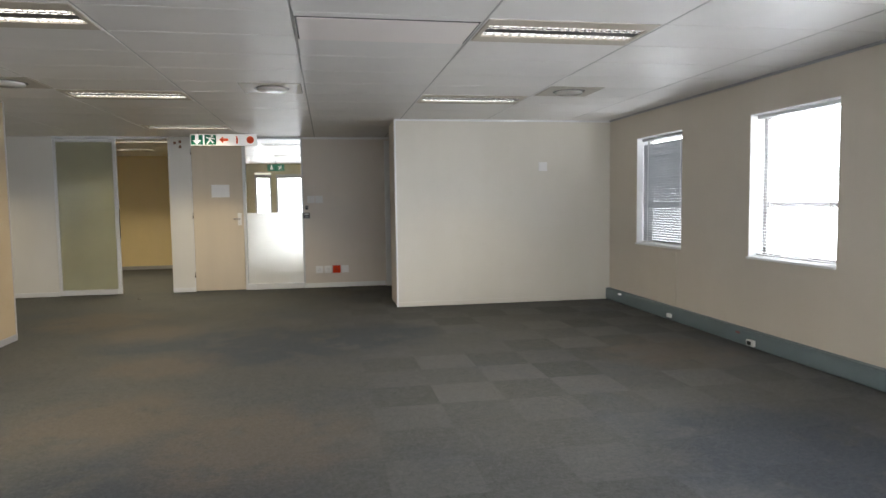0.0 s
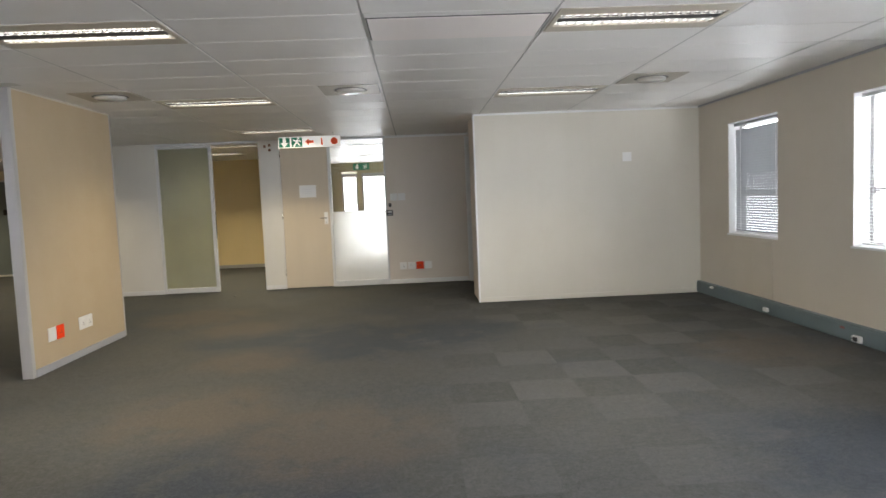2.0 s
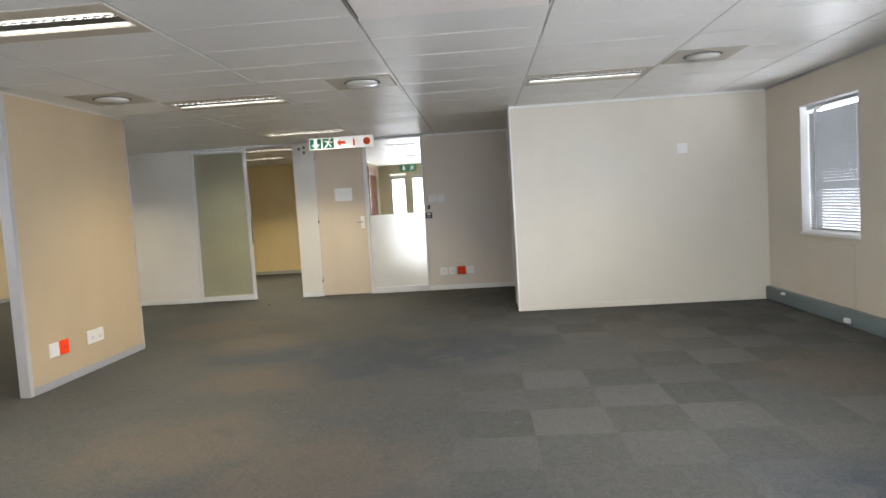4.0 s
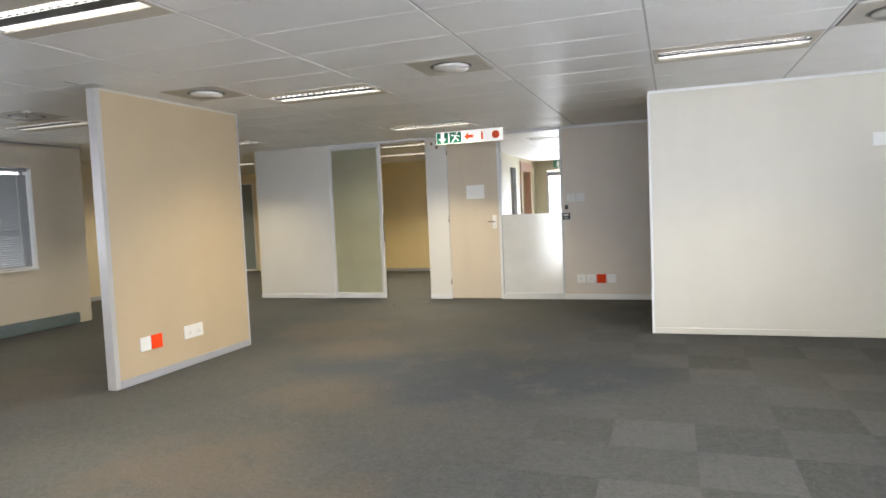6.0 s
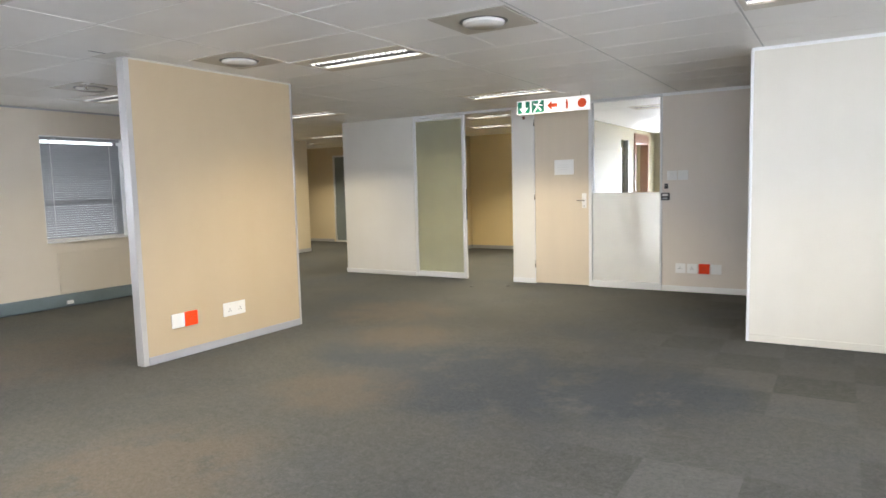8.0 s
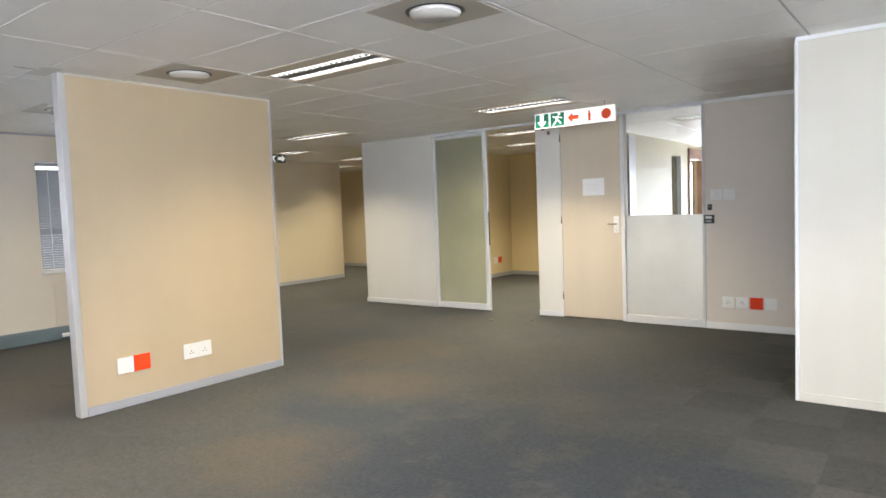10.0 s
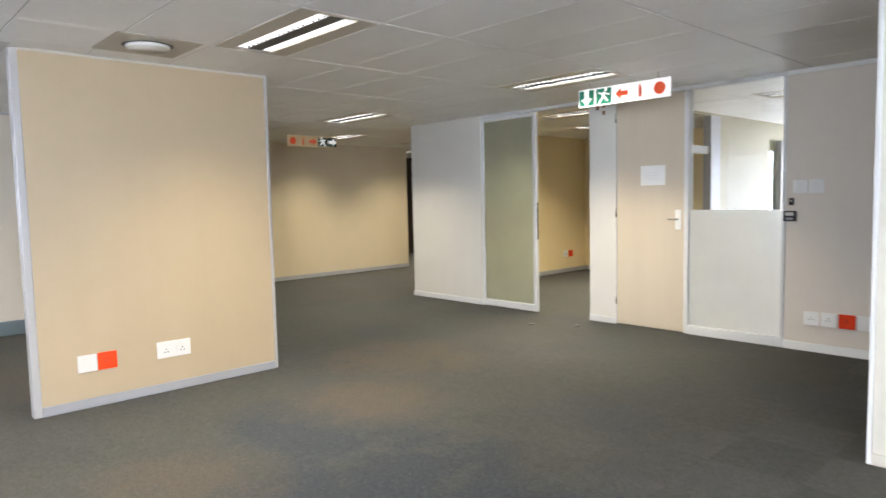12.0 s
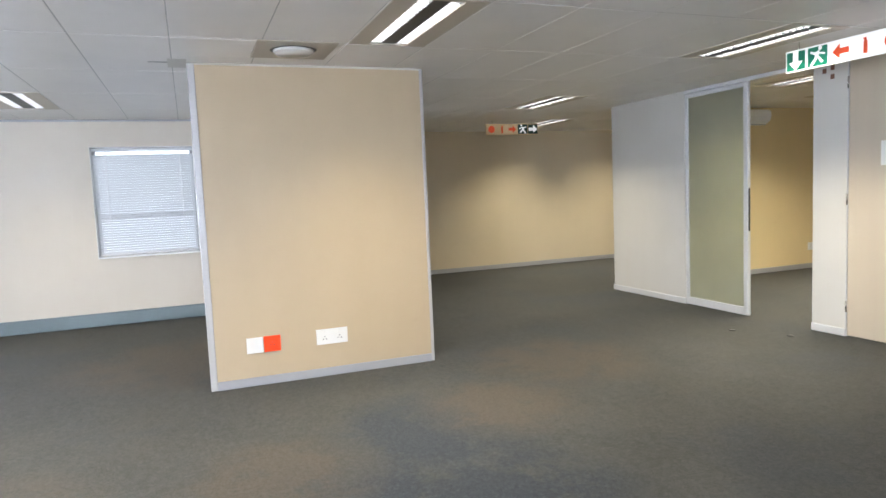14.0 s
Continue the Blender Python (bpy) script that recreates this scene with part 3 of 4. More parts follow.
sprinkler = thing("sprinkler_head", -4.85, 6.36, TOP, 0, "small chrome sprinkler head hanging from the ceiling", "sprinkler")
part("collar", moved(tube(0.035, 0.01, "z", 24, 0.04), 0, 0, -0.01), PLASTIC, sprinkler, "white collar", True)
part("stem", moved(tube(0.009, 0.05, "z", 12), 0, 0, -0.058), CHROME, sprinkler, "chrome stem", True)
part("deflector", moved(tube(0.02, 0.004, "z", 16), 0, 0, -0.062), CHROME, sprinkler, "chrome deflector", True)

aircon = thing("air_conditioner", -5.67, 13.38, 2.23, 90, "white split air conditioner high on the office wall", "air conditioner")
shell = bmesh.new()
outer = [(0.0, 0.0), (-0.10, 0.0), (-0.185, 0.05), (-0.21, 0.12), (-0.20, 0.19), (-0.16, 0.215), (0.0, 0.215)]
sides = [[shell.verts.new((x, y, z)) for y, z in outer] for x in (-0.43, 0.43)]
shell.faces.new(sides[0]), shell.faces.new(list(reversed(sides[1])))
for i in range(len(outer)):
    j = (i + 1) % len(outer)
    shell.faces.new((sides[0][i], sides[0][j], sides[1][j], sides[1][i]))
part("shell", shell, PLASTIC, aircon, "white curved shell")
part("air_flap", boxes((-0.38, 0.38, -0.165, -0.105, -0.006, 0.0), bevel=0.002), SKIRT, aircon, "grey air flap")

stub = thing("track_stub", -3.46, 5.76, TOP, 0, "pale filler strip and a black strip drawn as a gap above the partition end", "ceiling strip")
part("filler", boxes((-0.16, 0.16, -0.07, 0.06, -0.004, -0.0015), bevel=0.001), OFFWHITE, stub, "pale filler strip")
# Solid black strip just under the tiles paints the darkness of a slot.
part("gap", boxes((0.02, 0.035, -0.2, -0.07, -0.003, -0.001)), DARK, stub, "black strip drawn as a dark slot")


# ---- windows and blinds ----
def slat_mesh(width, depth, tilt):
    """One slightly crowned slat, along y, turned by tilt degrees."""
    bm = bmesh.new()
    rows = []
    for y in (-width / 2, width / 2):
        row = []
        for k in range(4):
            u = (k / 3 - 0.5) * depth
            h = 0.0025 * (1 - (2 * u / depth) ** 2)
            c, s = math.cos(radians(tilt)), math.sin(radians(tilt))
            row.append(bm.verts.new((u * c - h * s, y, u * s + h * c)))
        rows.append(row)
    for k in range(3):
        bm.faces.new((rows[0][k], rows[1][k], rows[1][k + 1], rows[0][k + 1]))
    made = bmesh.ops.extrude_face_region(bm, geom=list(bm.faces))
    bmesh.ops.translate(bm, verts=[v for v in made["geom"] if isinstance(v, bmesh.types.BMVert)], vec=(0, 0, 0.0008))
    return bm


def make_window(number, x, y, rz, w, tilt, slat, power, label):
    """Window w wide, centred at x, y on the inner face of a wall; local +x, turned by rz, leads outside."""
    h = LINTEL - SILL
    out = Vector((math.cos(radians(rz)), math.sin(radians(rz))))
    ob = tagged(new("window_%d" % number), label, "window", kind="structure")
    ob.matrix_world = pose(x * U, y * U, SILL * U, 0, 0, rz)
    part("reveal", boxes((0.003, 0.2, -w / 2, -w / 2 + 0.006, 0, h), (0.003, 0.2, w / 2 - 0.006, w / 2, 0, h), (0.003, 0.2, -w / 2, w / 2, h - 0.006, h)), WHITE, ob, "white plastered reveal")
    part("sill", boxes((-0.022, 0.2, -w / 2 - 0.0, w / 2 + 0.0, 0.0, 0.022), bevel=0.005, segments=2), WHITE, ob, "white window sill")
    frame_x0, frame_x1 = 0.15, 0.19
    part("window_frame", boxes((frame_x0, frame_x1, -w / 2, -w / 2 + 0.045, 0.022, h), (frame_x0, frame_x1, w / 2 - 0.045, w / 2, 0.022, h), (frame_x0, frame_x1, -w / 2 + 0.045, w / 2 - 0.045, h - 0.045, h - 0.006), (frame_x0, frame_x1, -w / 2 + 0.045, w / 2 - 0.045, 0.022, 0.06), bevel=0.004), ALU, ob, "grey aluminium frame")
    part("transom", boxes((frame_x0 + 0.003, frame_x1 - 0.003, -w / 2 + 0.045, w / 2 - 0.045, 0.485, 0.525), bevel=0.004), ALU, ob, "aluminium transom")
    for z0, z1 in ((0.06, 0.485), (0.525, h - 0.045)):
        pane = part("pane", boxes((0.168, 0.173, -w / 2 + 0.045, w / 2 - 0.045, z0, z1)), CLEAR, ob, "clear glass pane")
        pane.visible_shadow = False
    blind = thing("venetian_blind", x + out.x * 0.085, y + out.y * 0.085, SILL, rz, "venetian blind of narrow metal slats in a window reveal", "blind", "venetian blinds")
    blind["label"] = "lowered venetian blind with %s metal slats in a window" % ("open white" if tilt < 30 else "half-closed grey")
    part("headrail", boxes((-0.018, 0.018, -w / 2 + 0.012, w / 2 - 0.012, h - 0.045, h - 0.012), bevel=0.003), slat, blind, "lacquered head rail")
    part("bottom_rail", boxes((-0.013, 0.013, -w / 2 + 0.014, w / 2 - 0.014, 0.03, 0.045), bevel=0.003), WHITE, blind, "white bottom rail")
    for at in (-w / 2 + 0.16, w / 2 - 0.16):
        part("ladder_cord", boxes((-0.0145, -0.0125, at - 0.004, at + 0.004, 0.04, h - 0.04), (0.0125, 0.0145, at - 0.004, at + 0.004, 0.04, h - 0.04)), WHITE, blind, "white ladder tape")
    first = part("slat", slat_mesh(w - 0.03, 0.033, tilt), slat, blind)
    first.location.z = 0.06 * U
    steps = int((h - 0.12) / 0.0295)
    for k in range(1, steps):
        one = new("slat", first.data)
        one.parent = blind
        one.location.z = (0.06 + 0.0295 * k) * U
    lamp("window_daylight", x + out.x * 0.225, y + out.y * 0.225, (SILL + LINTEL) / 2, h, w, power, (0, 90, rz), DAY)


def blinded(k, x, y, rz, width, tilt, power, slat):
    how = "an open" if abs(tilt) < 30 else "a half-closed" if abs(tilt) < 50 else "a closed"
    make_window(k, x, y, rz, width, tilt, slat, power, "aluminium window with %s blind in a white reveal" % how)


for k, (tilt, power) in enumerate(((6, 160.0), (6, 230.0), (6, 130.0), (-58, 45.0))):
    a, b = RIGHT_WINDOWS[k]
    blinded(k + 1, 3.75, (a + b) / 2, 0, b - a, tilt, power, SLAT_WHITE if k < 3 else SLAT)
for k, (tilt, power) in enumerate(((6, 60.0), (6, 60.0), (-54, 7.0), (-57, 10.0))):
    a, b = LEFT_WINDOWS[k]
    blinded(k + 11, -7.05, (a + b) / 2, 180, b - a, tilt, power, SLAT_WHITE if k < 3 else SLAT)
for k, (a, b) in enumerate(SOUTH_WINDOWS):
    blinded(k + 15, (a + b) / 2, -2.5, -90, b - a, 6, 75.0, SLAT_WHITE)


# ---- skirting trunking on the outside walls ----
def make_trunking(name, x, side, y0, y1, label):
    ob = tagged(new(name), label, "trunking", kind="structure")
    s = -side
    part("channel", boxes((min(x, x + s * 0.055), max(x, x + s * 0.055), y0, y1, 0.004, 0.16), bevel=0.004), TRUNK, ob)
    part("lid", boxes((min(x + s * 0.055, x + s * 0.062), max(x + s * 0.055, x + s * 0.062), y0, y1, 0.022, 0.142), bevel=0.002), TRUNK, ob, "clip-on lid")
    return ob


make_trunking("trim_trunking_east", 3.75, 1, -2.5, 8.776, "slate-grey skirting trunking along the outside wall")
make_trunking("trim_trunking_west", -7.05, -1, -2.5, 8.65, "slate-grey skirting trunking under the blinds")


def make_stub(x, y, z, rz, size, label):
    """Round-shouldered outlet on the trunking, facing local -x."""
    ob = thing("trunking_outlet", x, y, z, rz, label, "outlet", "trunking outlets")
    part("body", boxes((-0.03, 0.0, -size, size, -size * 0.55, size * 0.55), bevel=0.006, segments=2), PLASTIC, ob)
    part("cap", boxes((-0.042, -0.03, -size * 0.5, size * 0.5, -size * 0.35, size * 0.35), bevel=0.004), DARK if size > 0.05 else PLASTIC, ob)
    return ob


make_stub(3.688, 7.0, 0.06, 0, 0.04, "small white outlet on the trunking")
make_stub(3.688, 5.53, 0.05, 0, 0.052, "white double outlet with a dark socket on the trunking")
make_stub(3.688, 8.29, 0.13, 0, 0.025, "tiny white outlet on the trunking")
make_stub(-6.988, 7.2, 0.06, 180, 0.04, "small white outlet on the trunking")
red_dot = thing("trunking_label", 3.688, 5.75, 0.11, 0, "small red marker stuck on the trunking", "marker")
part("sticker", boxes((-0.002, 0.0, -0.03, 0.03, -0.01, 0.01)), DULL_RED, red_dot)


# duct covers under the windows
def make_cover(x, side, y0, y1, z0, z1):
    ob = thing("duct_cover", x, (y0 + y1) / 2, z0, 0, "beige cover panel fixed to the wall under a window", "cover panel", "duct covers")
    w, h, s = (y1 - y0) / 2, z1 - z0, -side
    part("board", boxes((min(0, s * 0.008), max(0, s * 0.008), -w, w, 0, h), bevel=0.003), BEIGE, ob)
    part("edge_strip", boxes((min(s * 0.008, s * 0.013), max(s * 0.008, s * 0.013), -w, -w + 0.018, 0, h)), BEIGE, ob, "beige edge strip")


make_cover(-7.05, -1, 7.13, 7.95, 0.17, 0.69)
make_cover(3.75, 1, 6.99, 7.9, 0.17, 0.79)


# ---- wall plates ----
def make_plate(name, face, x, y, z, w, h, material, label, category, kind="blank", group=""):
    """Face: rz of a plate whose front looks to local -y."""
    ob = thing(name, x, y, z, face, label, category, group)
    part("plate", boxes((-w / 2, w / 2, -0.011, 0.0, -h / 2, h / 2), bevel=0.003, segments=2), material, ob)
    if kind == "socket":
        insert = part("insert", boxes((-w * 0.3, w * 0.3, -0.0135, -0.011, -h * 0.3, h * 0.3), bevel=0.002), material, ob)
        for dx, dz in ((-0.014, -0.008), (0.014, -0.008), (0.0, 0.012)):
            part("pin_hole", moved(tube(0.005, 0.002, "y", 10), dx, -0.0148, dz), DARK, insert)
    if kind == "double":
        for dx in (-w * 0.24, w * 0.24):
            insert = part("insert", boxes((dx - 0.045, dx + 0.045, -0.014, -0.011, -0.04, 0.02), bevel=0.002), material, ob)
            for ax, az in ((-0.013, -0.018), (0.013, -0.018), (0.0, 0.002)):
                part("pin_hole", moved(tube(0.005, 0.002, "y", 10), dx + ax, -0.0153, az), DARK, insert)
            part("rocker", boxes((dx - 0.012, dx + 0.012, -0.017, -0.011, 0.03, 0.048), bevel=0.002), material, ob)
    if kind == "switch":
        part("rocker", boxes((-w * 0.12, w * 0.12, -0.017, -0.011, -h * 0.2, h * 0.2), bevel=0.003), material, ob)
    return ob


make_plate("blank_plate", 0, 2.77, 8.79, 1.86, 0.12, 0.12, PLASTIC, "square white blank plate high on the stone-white wall", "wall plate")
for x in (-0.42, -0.288):
    make_plate("light_switch", 0, x, 11.2, 1.468, 0.122, 0.12, PLASTIC, "white square light switch on the taupe wall", "light switch", "switch", "switches by the entrance")
make_plate("wall_socket", 0, -0.31, 11.2, 0.3, 0.122, 0.122, PLASTIC, "white wall socket low on the taupe wall", "socket", "socket", "sockets on the taupe wall")
make_plate("wall_socket", 0, -0.17, 11.2, 0.3, 0.122, 0.122, PLASTIC, "white wall socket low on the taupe wall", "socket", "socket", "sockets on the taupe wall")
make_plate("wall_socket", 0, -0.028, 11.2, 0.3, 0.128, 0.125, RED, "red dedicated wall socket low on the taupe wall", "socket", "socket", "sockets on the taupe wall")
make_plate("blank_plate", 0, 0.112, 11.2, 0.3, 0.122, 0.122, PLASTIC, "white blank plate beside the red socket", "wall plate")
make_plate("blank_plate", 90, -3.425, 6.165, 0.322, 0.125, 0.122, PLASTIC_DIMMED, "white blank plate on the tan partition", "wall plate")
make_plate("wall_socket", 90, -3.425, 6.298, 0.322, 0.128, 0.125, RED, "red dedicated wall socket on the tan partition", "socket", "socket")
make_plate("double_socket", 90, -3.425, 6.775, 0.325, 0.255, 0.125, PLASTIC_DIMMED, "white double wall socket on the tan partition", "socket", "double")
make_plate("wall_socket", 90, -5.67, 15.02, 0.345, 0.12, 0.12, RED, "red dedicated wall socket in the small office", "socket", "socket")
make_plate("wall_socket", 90, -5.67, 14.86, 0.345, 0.12, 0.12, PLASTIC, "white wall socket in the small office", "socket", "socket")

reader = thing("access_reader", -0.497, 11.2, 1.205, 0, "dark grey card reader with a small screen on the wall", "card reader")
part("housing", boxes((-0.052, 0.052, -0.035, 0.0, -0.047, 0.047), bevel=0.006, segments=2), DARK, reader)
part("screen", boxes((-0.034, 0.034, -0.0365, -0.035, 0.005, 0.034)), INK, reader, "grey display")
part("key_strip", boxes((-0.03, 0.03, -0.038, -0.035, -0.033, -0.012), bevel=0.001), SKIRT, reader, "grey keys")
button = thing("exit_button", -0.49, 11.2, 1.335, 0, "small black push button above the card reader", "push button")
part("housing", boxes((-0.022, 0.022, -0.016, 0.0, -0.032, 0.032), bevel=0.004), DARK, button)
part("knob", moved(tube(0.011, 0.008, "y", 16), 0, -0.024, 0.004), CHROME, button, "metal knob", True)


# ---- glazed partition: sliding leaf, door, sidelight ----
leaf = tagged(new("door_1"), "open sliding door leaf of frosted greenish glass in white aluminium", "sliding door", kind="structure")
leaf.matrix_world = pose(-3.86 * U, 11.225 * U, 0.004 * U)
part("stile", boxes((-0.46, -0.415, -0.02, 0.02, 0, 2.445), bevel=0.004), ALU_WHITE, leaf, "white aluminium stile")
part("stile", boxes((0.40, 0.46, -0.02, 0.02, 0, 2.445), bevel=0.004), ALU_WHITE, leaf, "white aluminium stile")
part("bottom_rail", boxes((-0.415, 0.40, -0.02, 0.02, 0, 0.085), bevel=0.004), ALU_WHITE, leaf, "white aluminium bottom rail")
part("top_rail", boxes((-0.415, 0.40, -0.02, 0.02, 2.40, 2.445), bevel=0.004), ALU_WHITE, leaf, "white aluminium top rail")
part("pane", boxes((-0.415, 0.40, -0.005, 0.005, 0.085, 2.40)), FROST, leaf, "frosted greenish glass")
part("pull", boxes((0.455, 0.464, -0.012, 0.012, 0.90, 1.35), bevel=0.002), DARK, leaf, "black recessed pull")

door = tagged(new("door_2"), "closed tan laminate door with a paper notice in white frame", "door", kind="structure")
door.matrix_world = pose(-1.885 * U, 11.2 * U, 0.004 * U)
part("leaf", boxes((-0.395, 0.38, 0.004, 0.048, 0.006, 2.44), bevel=0.003), DOOR_TAN, door, "tan laminate leaf")
part("frame_post", boxes((0.385, 0.43, -0.015, 0.1, 0, 2.448), bevel=0.004), ALU_WHITE, door, "white aluminium frame post")
part("frame_post", boxes((-0.405, -0.397, -0.006, 0.1, 0, 2.448)), ALU_WHITE, door, "white aluminium frame edge")
for z in (0.22, 1.18, 2.2):
    part("hinge", moved(tube(0.008, 0.1, "z", 10), -0.398, -0.006, z), CHROME, door, "steel hinge", True)
backplate = part("backplate", boxes((0.29, 0.352, -0.012, 0.004, 1.06, 1.26), bevel=0.005, segments=2), PLASTIC, door, "white lever plate")
part("lever", boxes((0.225, 0.335, -0.05, -0.036, 1.155, 1.173), (0.318, 0.335, -0.05, -0.006, 1.155, 1.173), bevel=0.004), CHROME, backplate, "chrome lever handle")
part("cylinder", moved(tube(0.009, 0.008, "y", 12), 0.3225, -0.012, 1.09), CHROME, backplate, "key cylinder", True)
notice = thing("paper_notice", -1.85, 11.2, 1.52, 0, "white paper notice taped to the tan door", "notice")
part("sheet", boxes((-0.14, 0.14, 0.0015, 0.003, 0, 0.205)), PAPER, notice)
for k, w in enumerate((0.09, 0.1, 0.08)):
    part("text_line", boxes((-w, w * 0.7, 0.0007, 0.0015, 0.13 - 0.032 * k, 0.138 - 0.032 * k)), INK, notice, "faint line of print")

side = tagged(new("window_5"), "fixed glass sidelight with white sandblast film on its lower half", "window", kind="structure")
side.matrix_world = pose(-1.0 * U, 11.2 * U, 0.0)
part("bottom_rail", boxes((-0.455, 0.455, -0.012, 0.08, 0, 0.09), bevel=0.004), ALU_WHITE, side, "pale aluminium bottom rail")
part("frame_post", boxes((0.43, 0.459, -0.012, 0.08, 0.09, 2.452), bevel=0.004), ALU_WHITE, side, "pale aluminium post")
part("pane", boxes((-0.455, 0.43, 0.03, 0.038, 0.09, 2.452)), CLEAR, side, "clear glass pane")
part("film", boxes((-0.455, 0.43, 0.0245, 0.026, 0.09, 1.262)), FILM, side, "white sandblast film")

# white post at the mouth of the alcove
structure("trim_post", boxes((0.80, 0.90, 11.12, 11.186, 0.0, 2.43), bevel=0.004), WHITE, "white painted post at the alcove corner", "trim")

# marks and floor bolts by the opening
for x, y in ((-2.98, 10.57), (-2.54, 10.82)):
    bolt = thing("floor_bolt", x, y, 0.0, 0, "small dark floor plate let into the carpet", "floor plate", "floor plates")
    part("plate", tube(0.032, 0.006, "z", 20, 0.028), DARK, bolt, smooth=True)
for x, z in ((-2.52, 2.39), (-2.44, 2.41), (-2.44, 2.33)):
    plug = thing("wall_plug", x, 11.2, z, 0, "brown patched screw hole in the jamb panel", "wall plug", "patched holes")
    part("filler", boxes((-0.02, 0.02, -0.002, 0.0, -0.022, 0.022), bevel=0.0008), BROWN, plug)


# ---- hanging safety signs ----
ARROW = [(-0.5, 0.0), (-0.05, 0.42), (-0.05, 0.16), (0.5, 0.16), (0.5, -0.16), (-0.05, -0.16), (-0.05, -0.42)]


def placed(points, cx, cz, k, turn=0.0, flip=1.0):
    c, s = math.cos(radians(turn)), math.sin(radians(turn))
    return [(cx + k * flip * (x * c - z * s), cz + k * (x * s + z * c)) for x, z in points]


def figure(cx, cz, k, flip):
    """The exit pictogram as a few plain slanted bars and a dot."""
    bars = [[(-0.12, 0.2), (0.12, 0.28), (0.06, -0.08), (-0.14, -0.08)], [(-0.14, -0.06), (0.04, -0.06), (-0.28, -0.46), (-0.42, -0.42)], [(0.0, -0.06), (0.12, -0.02), (0.34, -0.3), (0.22, -0.36)], [(0.08, 0.2), (0.12, 0.1), (0.42, 0.02), (0.42, 0.12)], [(-0.1, 0.2), (-0.12, 0.08), (-0.42, 0.2), (-0.36, 0.28)]]
    return [placed(b, cx, cz, k, 0, flip) for b in bars] + [placed(disc(0.16, 0.38, 0.1, 14), cx, cz, k, 0, flip)]


def make_sign(x, y, z, rz, width, mirrored, green, face, label):
    """Long board seen from local -y; five square fields, the exit pair first unless mirrored."""
    ob = thing("safety_sign", x, y, z, rz, label, "safety sign", "hanging signs")
    h, f = 0.166, width / 5
    part("board", boxes((-width / 2, width / 2, -0.012, 0.012, -h, 0), bevel=0.003), face, ob, "cream board")
    m = -1.0 if mirrored else 1.0

    def field(i):
        return m * (-width / 2 + f * (i + 0.5))

    fields = []
    for i in (0, 1):
        fields.append(part("green_field", boxes((field(i) - 0.082, field(i) + 0.082, -0.0145, -0.012, -h + 0.012, -0.012)), green, ob, "green field"))
    arrow_turn = 0 if mirrored else 90
    part("exit_arrow", outline(placed(ARROW, field(0), -h / 2, 0.145, arrow_turn, m), -0.0165, -0.0145), SIGN_WHITE, fields[0], "white exit arrow")
    for shape in figure(field(1), -h / 2, 0.15, m):
        part("exit_mark", outline(shape, -0.0165, -0.0145), SIGN_WHITE, fields[1], "white exit mark")
    part("red_arrow", outline(placed(ARROW, field(2), -h / 2, 0.13, 0, m), -0.0145, -0.012), SIGN_RED, ob, "red arrow")
    part("red_bottle", outline(placed([(-0.11, -0.42), (0.11, -0.42), (0.11, 0.2), (0.05, 0.3), (0.05, 0.42), (-0.16, 0.42), (-0.16, 0.36), (-0.05, 0.33), (-0.11, 0.2)], field(3), -h / 2, 0.13, 0, m), -0.0145, -0.012), SIGN_RED, ob, "red bottle mark")
    part("red_disc", outline(disc(field(4), -h / 2, 0.054), -0.0145, -0.012), SIGN_RED, ob, "red disc")
    for dx in (-width * 0.38, width * 0.38):
        part("hanger", moved(tube(0.004, TOP - z + 0.004, "z", 8), dx, 0, -0.004), CHROME, ob, "thin metal hanger", True)
    return ob


make_sign(-1.63, 10.26, 2.435, 0, 0.94, False, GREEN, SIGN_WHITE, "cream safety sign board with green exit and red fire fields")
make_sign(-7.2, 10.45, 2.435, 90, 0.88, True, DARK_GREEN, SIGN_CREAM, "cream safety sign board with red fire and dark exit fields")

# ---- passage end ----
glazed = tagged(new("door_4"), "closed grey-tinted glass door in a pale frame", "door", kind="structure")
glazed.matrix_world = pose(-9.65 * U, 16.02 * U, 0)
part("frame_post", boxes((-0.45, -0.41, -0.03, 0.06, 0, 2.27), bevel=0.004), ALU_WHITE, glazed, "pale frame post")
part("frame_post", boxes((0.41, 0.45, -0.03, 0.06, 0, 2.27), bevel=0.004), ALU_WHITE, glazed, "pale frame post")
part("frame_head", boxes((-0.41, 0.41, -0.03, 0.06, 2.23, 2.27), bevel=0.004), ALU_WHITE, glazed, "pale frame head")
part("threshold", boxes((-0.41, 0.41, -0.03, 0.06, 0.0, 0.04), bevel=0.004), ALU_WHITE, glazed, "pale threshold")
part("pane", boxes((-0.41, 0.41, 0.01, 0.02, 0.04, 2.23)), GREY_PANE, glazed, "grey-tinted pane")
part("sticker", boxes((-0.12, 0.02, 0.005, 0.009, 1.45, 1.58)), DARK, glazed, "dark sticker")
# Added grey board; its colour stands in for dim space behind the door.
part("backing", boxes((-0.45, 0.45, 0.12, 0.16, 0, 2.27)), SKIRT, glazed, "grey board standing in for dim space")
dark_door = tagged(new("door_5"), "dark brown door at the passage end", "door", kind="structure")
dark_door.matrix_world = pose(-11.525 * U, 16.03 * U, 0)
part("leaf", boxes((-0.225, 0.225, 0.0, 0.05, 0.0, 2.49), bevel=0.003), DARK_BROWN, dark_door)

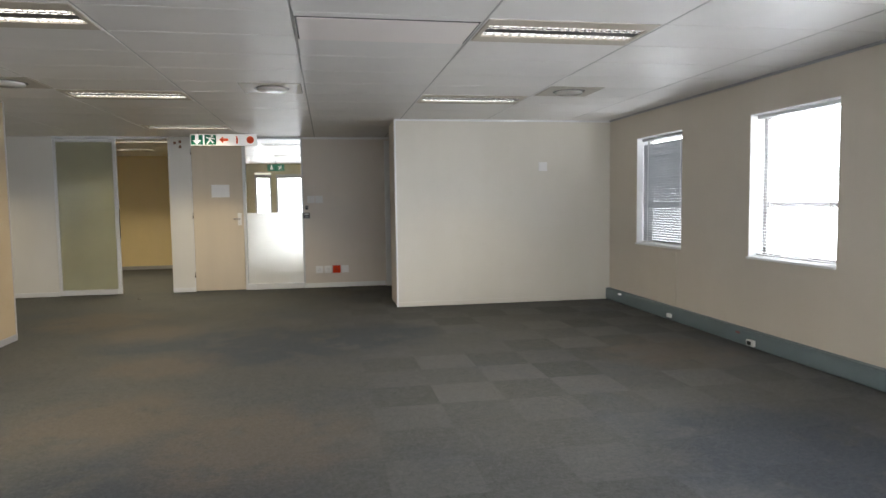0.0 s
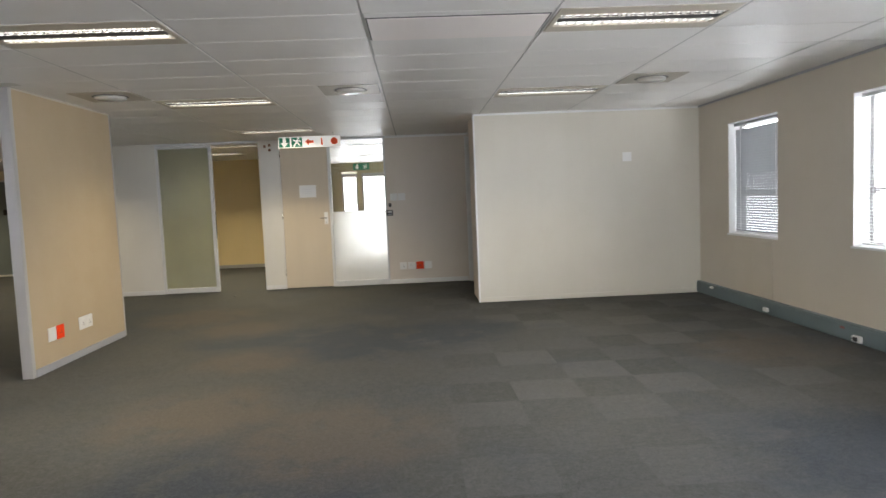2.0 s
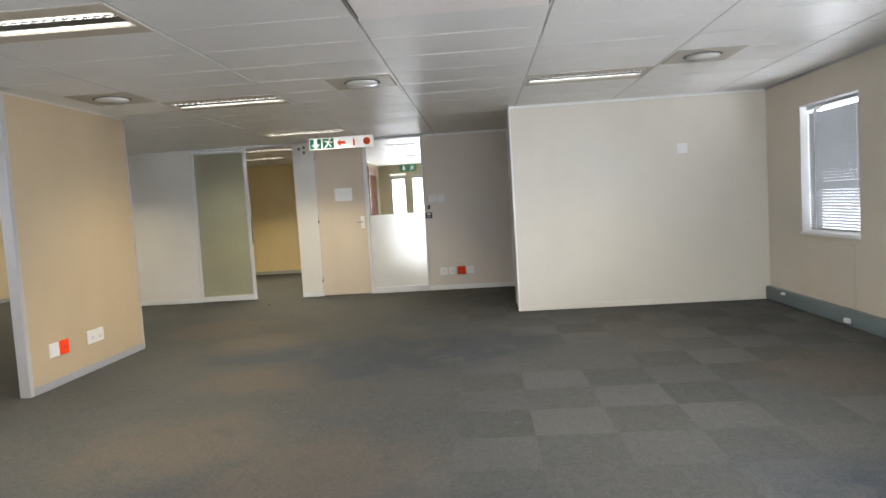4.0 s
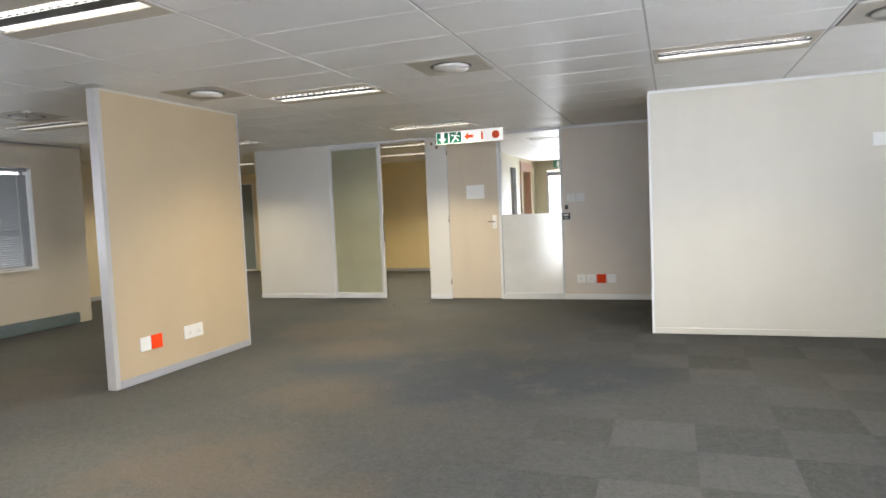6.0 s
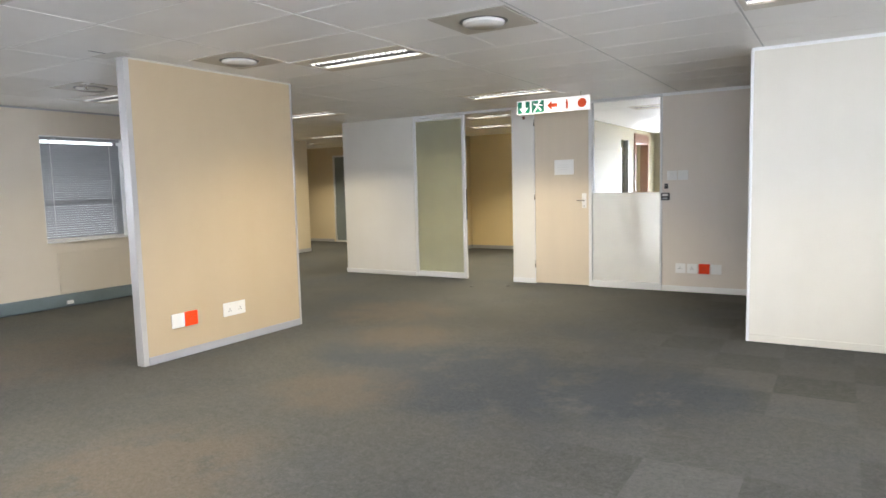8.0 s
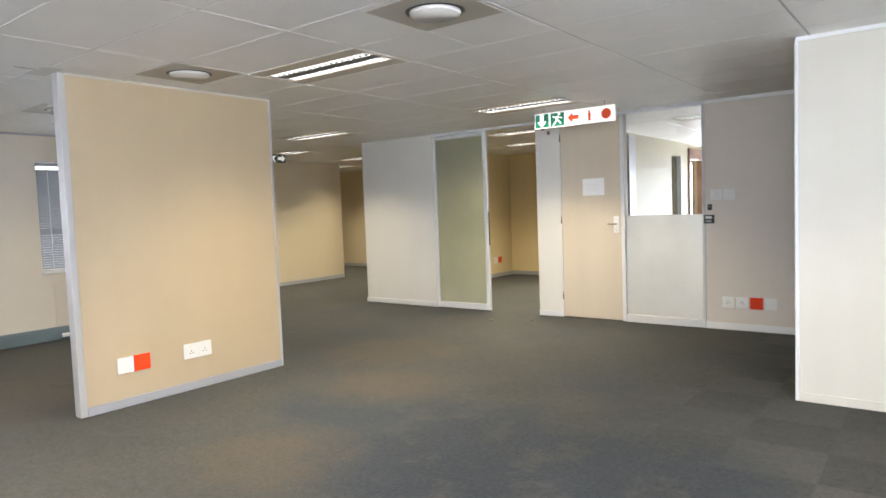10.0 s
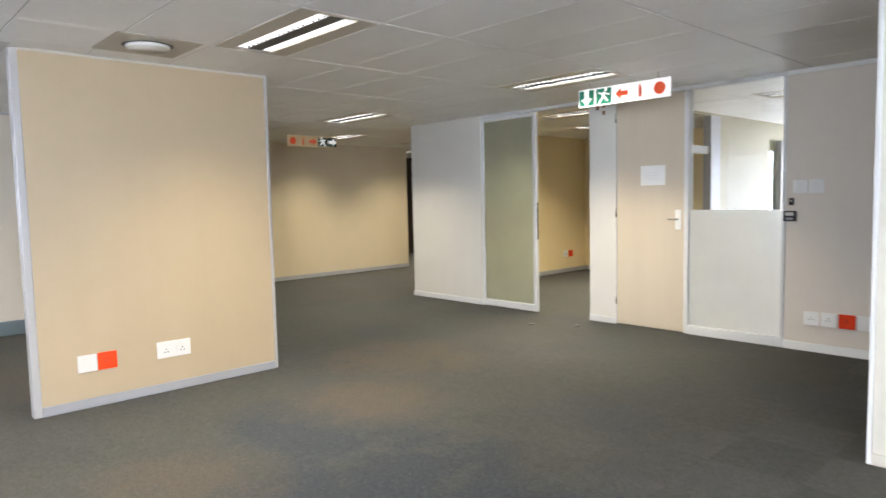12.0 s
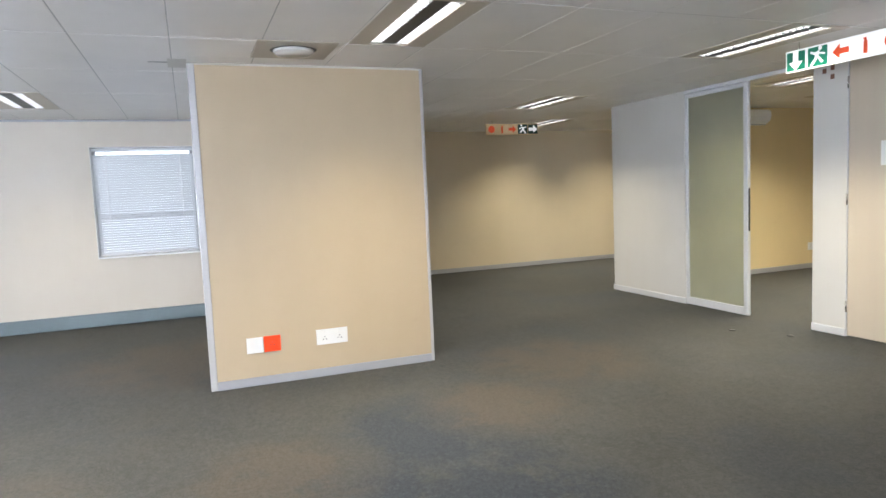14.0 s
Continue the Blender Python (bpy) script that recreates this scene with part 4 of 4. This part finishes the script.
# ---- lobby beyond the sidelight ----
office_glass = tagged(new("window_6"), "glazed panel between lobby and small office", "window", kind="structure")
office_glass.matrix_world = pose(-2.43 * U, 13.0 * U, 0)
part("frame_post", boxes((-0.03, 0.085, 0.62, 0.9, 0.0, 2.46), bevel=0.004), SKIRT, office_glass, "grey frame post")
part("frame_post", boxes((-0.03, 0.085, -0.9, -0.84, 0.0, 2.46), bevel=0.004), SKIRT, office_glass, "grey frame post")
part("transom", boxes((-0.03, 0.05, -0.84, 0.62, 1.95, 2.05), bevel=0.004), SKIRT, office_glass, "grey transom")
part("pane", boxes((0.0, 0.008, -0.84, 0.62, 0.0, 1.95)), CLEAR, office_glass, "clear pane")
dark_glass = tagged(new("window_7"), "narrow dark glazed panel in the lobby wall", "window", kind="structure")
dark_glass.matrix_world = pose(-2.42 * U, 15.885 * U, 0)
part("pane", boxes((0.0, 0.01, -0.265, 0.265, 0, 2.23)), SMOKED, dark_glass, "dark glass")
part("frame_post", boxes((-0.02, 0.085, 0.22, 0.265, 0, 2.23), bevel=0.003), SKIRT, dark_glass, "grey frame post")
timber = tagged(new("door_6"), "open doorway in a brown timber frame off the lobby", "doorway", kind="structure")
timber.matrix_world = pose(-2.35 * U, 17.135 * U, 0)
part("frame_post", boxes((-0.15, 0.03, -0.565, -0.50, 0, 2.4), bevel=0.004), BROWN, timber, "brown timber post")
part("frame_post", boxes((-0.15, 0.03, 0.50, 0.565, 0, 2.4), bevel=0.004), BROWN, timber, "brown timber post")
part("frame_head", boxes((-0.15, 0.03, -0.50, 0.50, 2.2, 2.4), bevel=0.004), BROWN, timber, "brown timber head")
for x0, x1, n in ((-2.05, -1.62, 8), (-1.5, -0.55, 9)):
    end = tagged(new("window_%d" % n), "bright glazed entrance panel in a grey frame at the lobby end", "window", kind="structure")
    end.matrix_world = pose((x0 + x1) / 2 * U, 18.36 * U, 0)
    w = (x1 - x0) / 2
    part("frame_post", boxes((-w, -w + 0.05, -0.05, 0.05, 0, 2.2), bevel=0.004), SKIRT, end, "grey frame post")
    part("frame_post", boxes((w - 0.05, w, -0.05, 0.05, 0, 2.2), bevel=0.004), SKIRT, end, "grey frame post")
    part("frame_head", boxes((-w + 0.05, w - 0.05, -0.05, 0.05, 2.1, 2.2), bevel=0.004), SKIRT, end, "grey frame head")
    part("pull_bar", moved(tube(0.015, 0.9, "z", 12), w - 0.09, -0.09, 0.8), CHROME, end, "chrome pull bar", True)
    pane = part("pane", boxes((-w + 0.05, w - 0.05, -0.004, 0.004, 0, 2.1)), CLEAR, end, "clear pane")
    pane.visible_shadow = False
    lamp("entrance_daylight", (x0 + x1) / 2, 18.56, 1.1, 2 * w, 2.2, 255.0 * w, (-90, 0, 0), DAY)
far_window = tagged(new("window_10"), "bright window with brown mullions in the room beside the lobby", "window", kind="structure")
far_window.matrix_world = pose(-3.225 * U, 18.36 * U, 0.3 * U)
part("mullion", boxes((-0.03, 0.03, -0.04, 0.04, 0, 1.9)), BROWN, far_window, "brown mullion")
part("frame_post", boxes((-0.475, -0.42, -0.04, 0.04, 0, 1.9)), BROWN, far_window, "brown post")
part("frame_post", boxes((0.42, 0.475, -0.04, 0.04, 0, 1.9)), BROWN, far_window, "brown post")
pane = part("pane", boxes((-0.42, 0.42, -0.004, 0.004, 0, 1.9)), CLEAR, far_window, "clear pane")
pane.visible_shadow = False
lamp("side_room_daylight", -3.225, 18.56, 1.25, 0.95, 1.9, 90.0, (-90, 0, 0), DAY)
lobby_sign = thing("exit_sign", -1.35, 16.45, 2.36, 0, "small green exit sign hanging in the lobby", "exit sign")
part("board", boxes((-0.2, 0.2, -0.008, 0.008, -0.16, 0)), GREEN, lobby_sign)
part("exit_arrow", outline(placed(ARROW, -0.1, -0.08, 0.12, 90), -0.0105, -0.008), SIGN_WHITE, lobby_sign, "white exit arrow")
for shape in figure(0.1, -0.08, 0.12, 1.0):
    part("exit_mark", outline(shape, -0.0105, -0.008), SIGN_WHITE, lobby_sign, "white exit mark")
part("hanger", moved(tube(0.005, TOP - 2.36 + 0.004, "z", 8), 0, 0, -0.004), CHROME, lobby_sign, "thin metal hanger", True)

# ---- carpet tiles, those of the open office one by one ----
CT, CX, CY = 0.4717, 0.11, 4.51


def carpet_tile(size):
    """A flat tile with square-cut edges."""
    bm = bmesh.new()
    a = size / 2
    top = [bm.verts.new((x * a, y * a, 0)) for x, y in ((-1, -1), (1, -1), (1, 1), (-1, 1))]
    edge = [bm.verts.new((x * a, y * a, -0.006)) for x, y in ((-1, -1), (1, -1), (1, 1), (-1, 1))]
    bm.faces.new(top)
    for i in range(4):
        bm.faces.new((edge[i], edge[(i + 1) % 4], top[(i + 1) % 4], top[i]))
    return bm


first_tiles = {}
rest = bmesh.new()
for i in range(-27, 8):
    for j in range(-15, 30):
        x, y = CX + (i + 0.5) * CT, CY + (j + 0.5) * CT
        if not (-12.7 < x < 3.95 and -2.7 < y < 18.5):
            continue
        lift = random.uniform(-0.0003, 0.0003)
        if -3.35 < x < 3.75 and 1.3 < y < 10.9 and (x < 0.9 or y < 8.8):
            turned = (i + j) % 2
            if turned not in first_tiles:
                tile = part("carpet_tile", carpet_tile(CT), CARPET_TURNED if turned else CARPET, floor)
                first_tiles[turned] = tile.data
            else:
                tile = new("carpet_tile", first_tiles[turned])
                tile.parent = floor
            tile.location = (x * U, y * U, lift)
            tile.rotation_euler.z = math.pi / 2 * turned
        else:
            piece = carpet_tile(CT)
            base = [rest.verts.new(v.co + Vector((x, y, lift))) for v in piece.verts]
            piece.verts.index_update()
            for face in piece.faces:
                rest.faces.new([base[v.index] for v in face.verts])
            piece.free()
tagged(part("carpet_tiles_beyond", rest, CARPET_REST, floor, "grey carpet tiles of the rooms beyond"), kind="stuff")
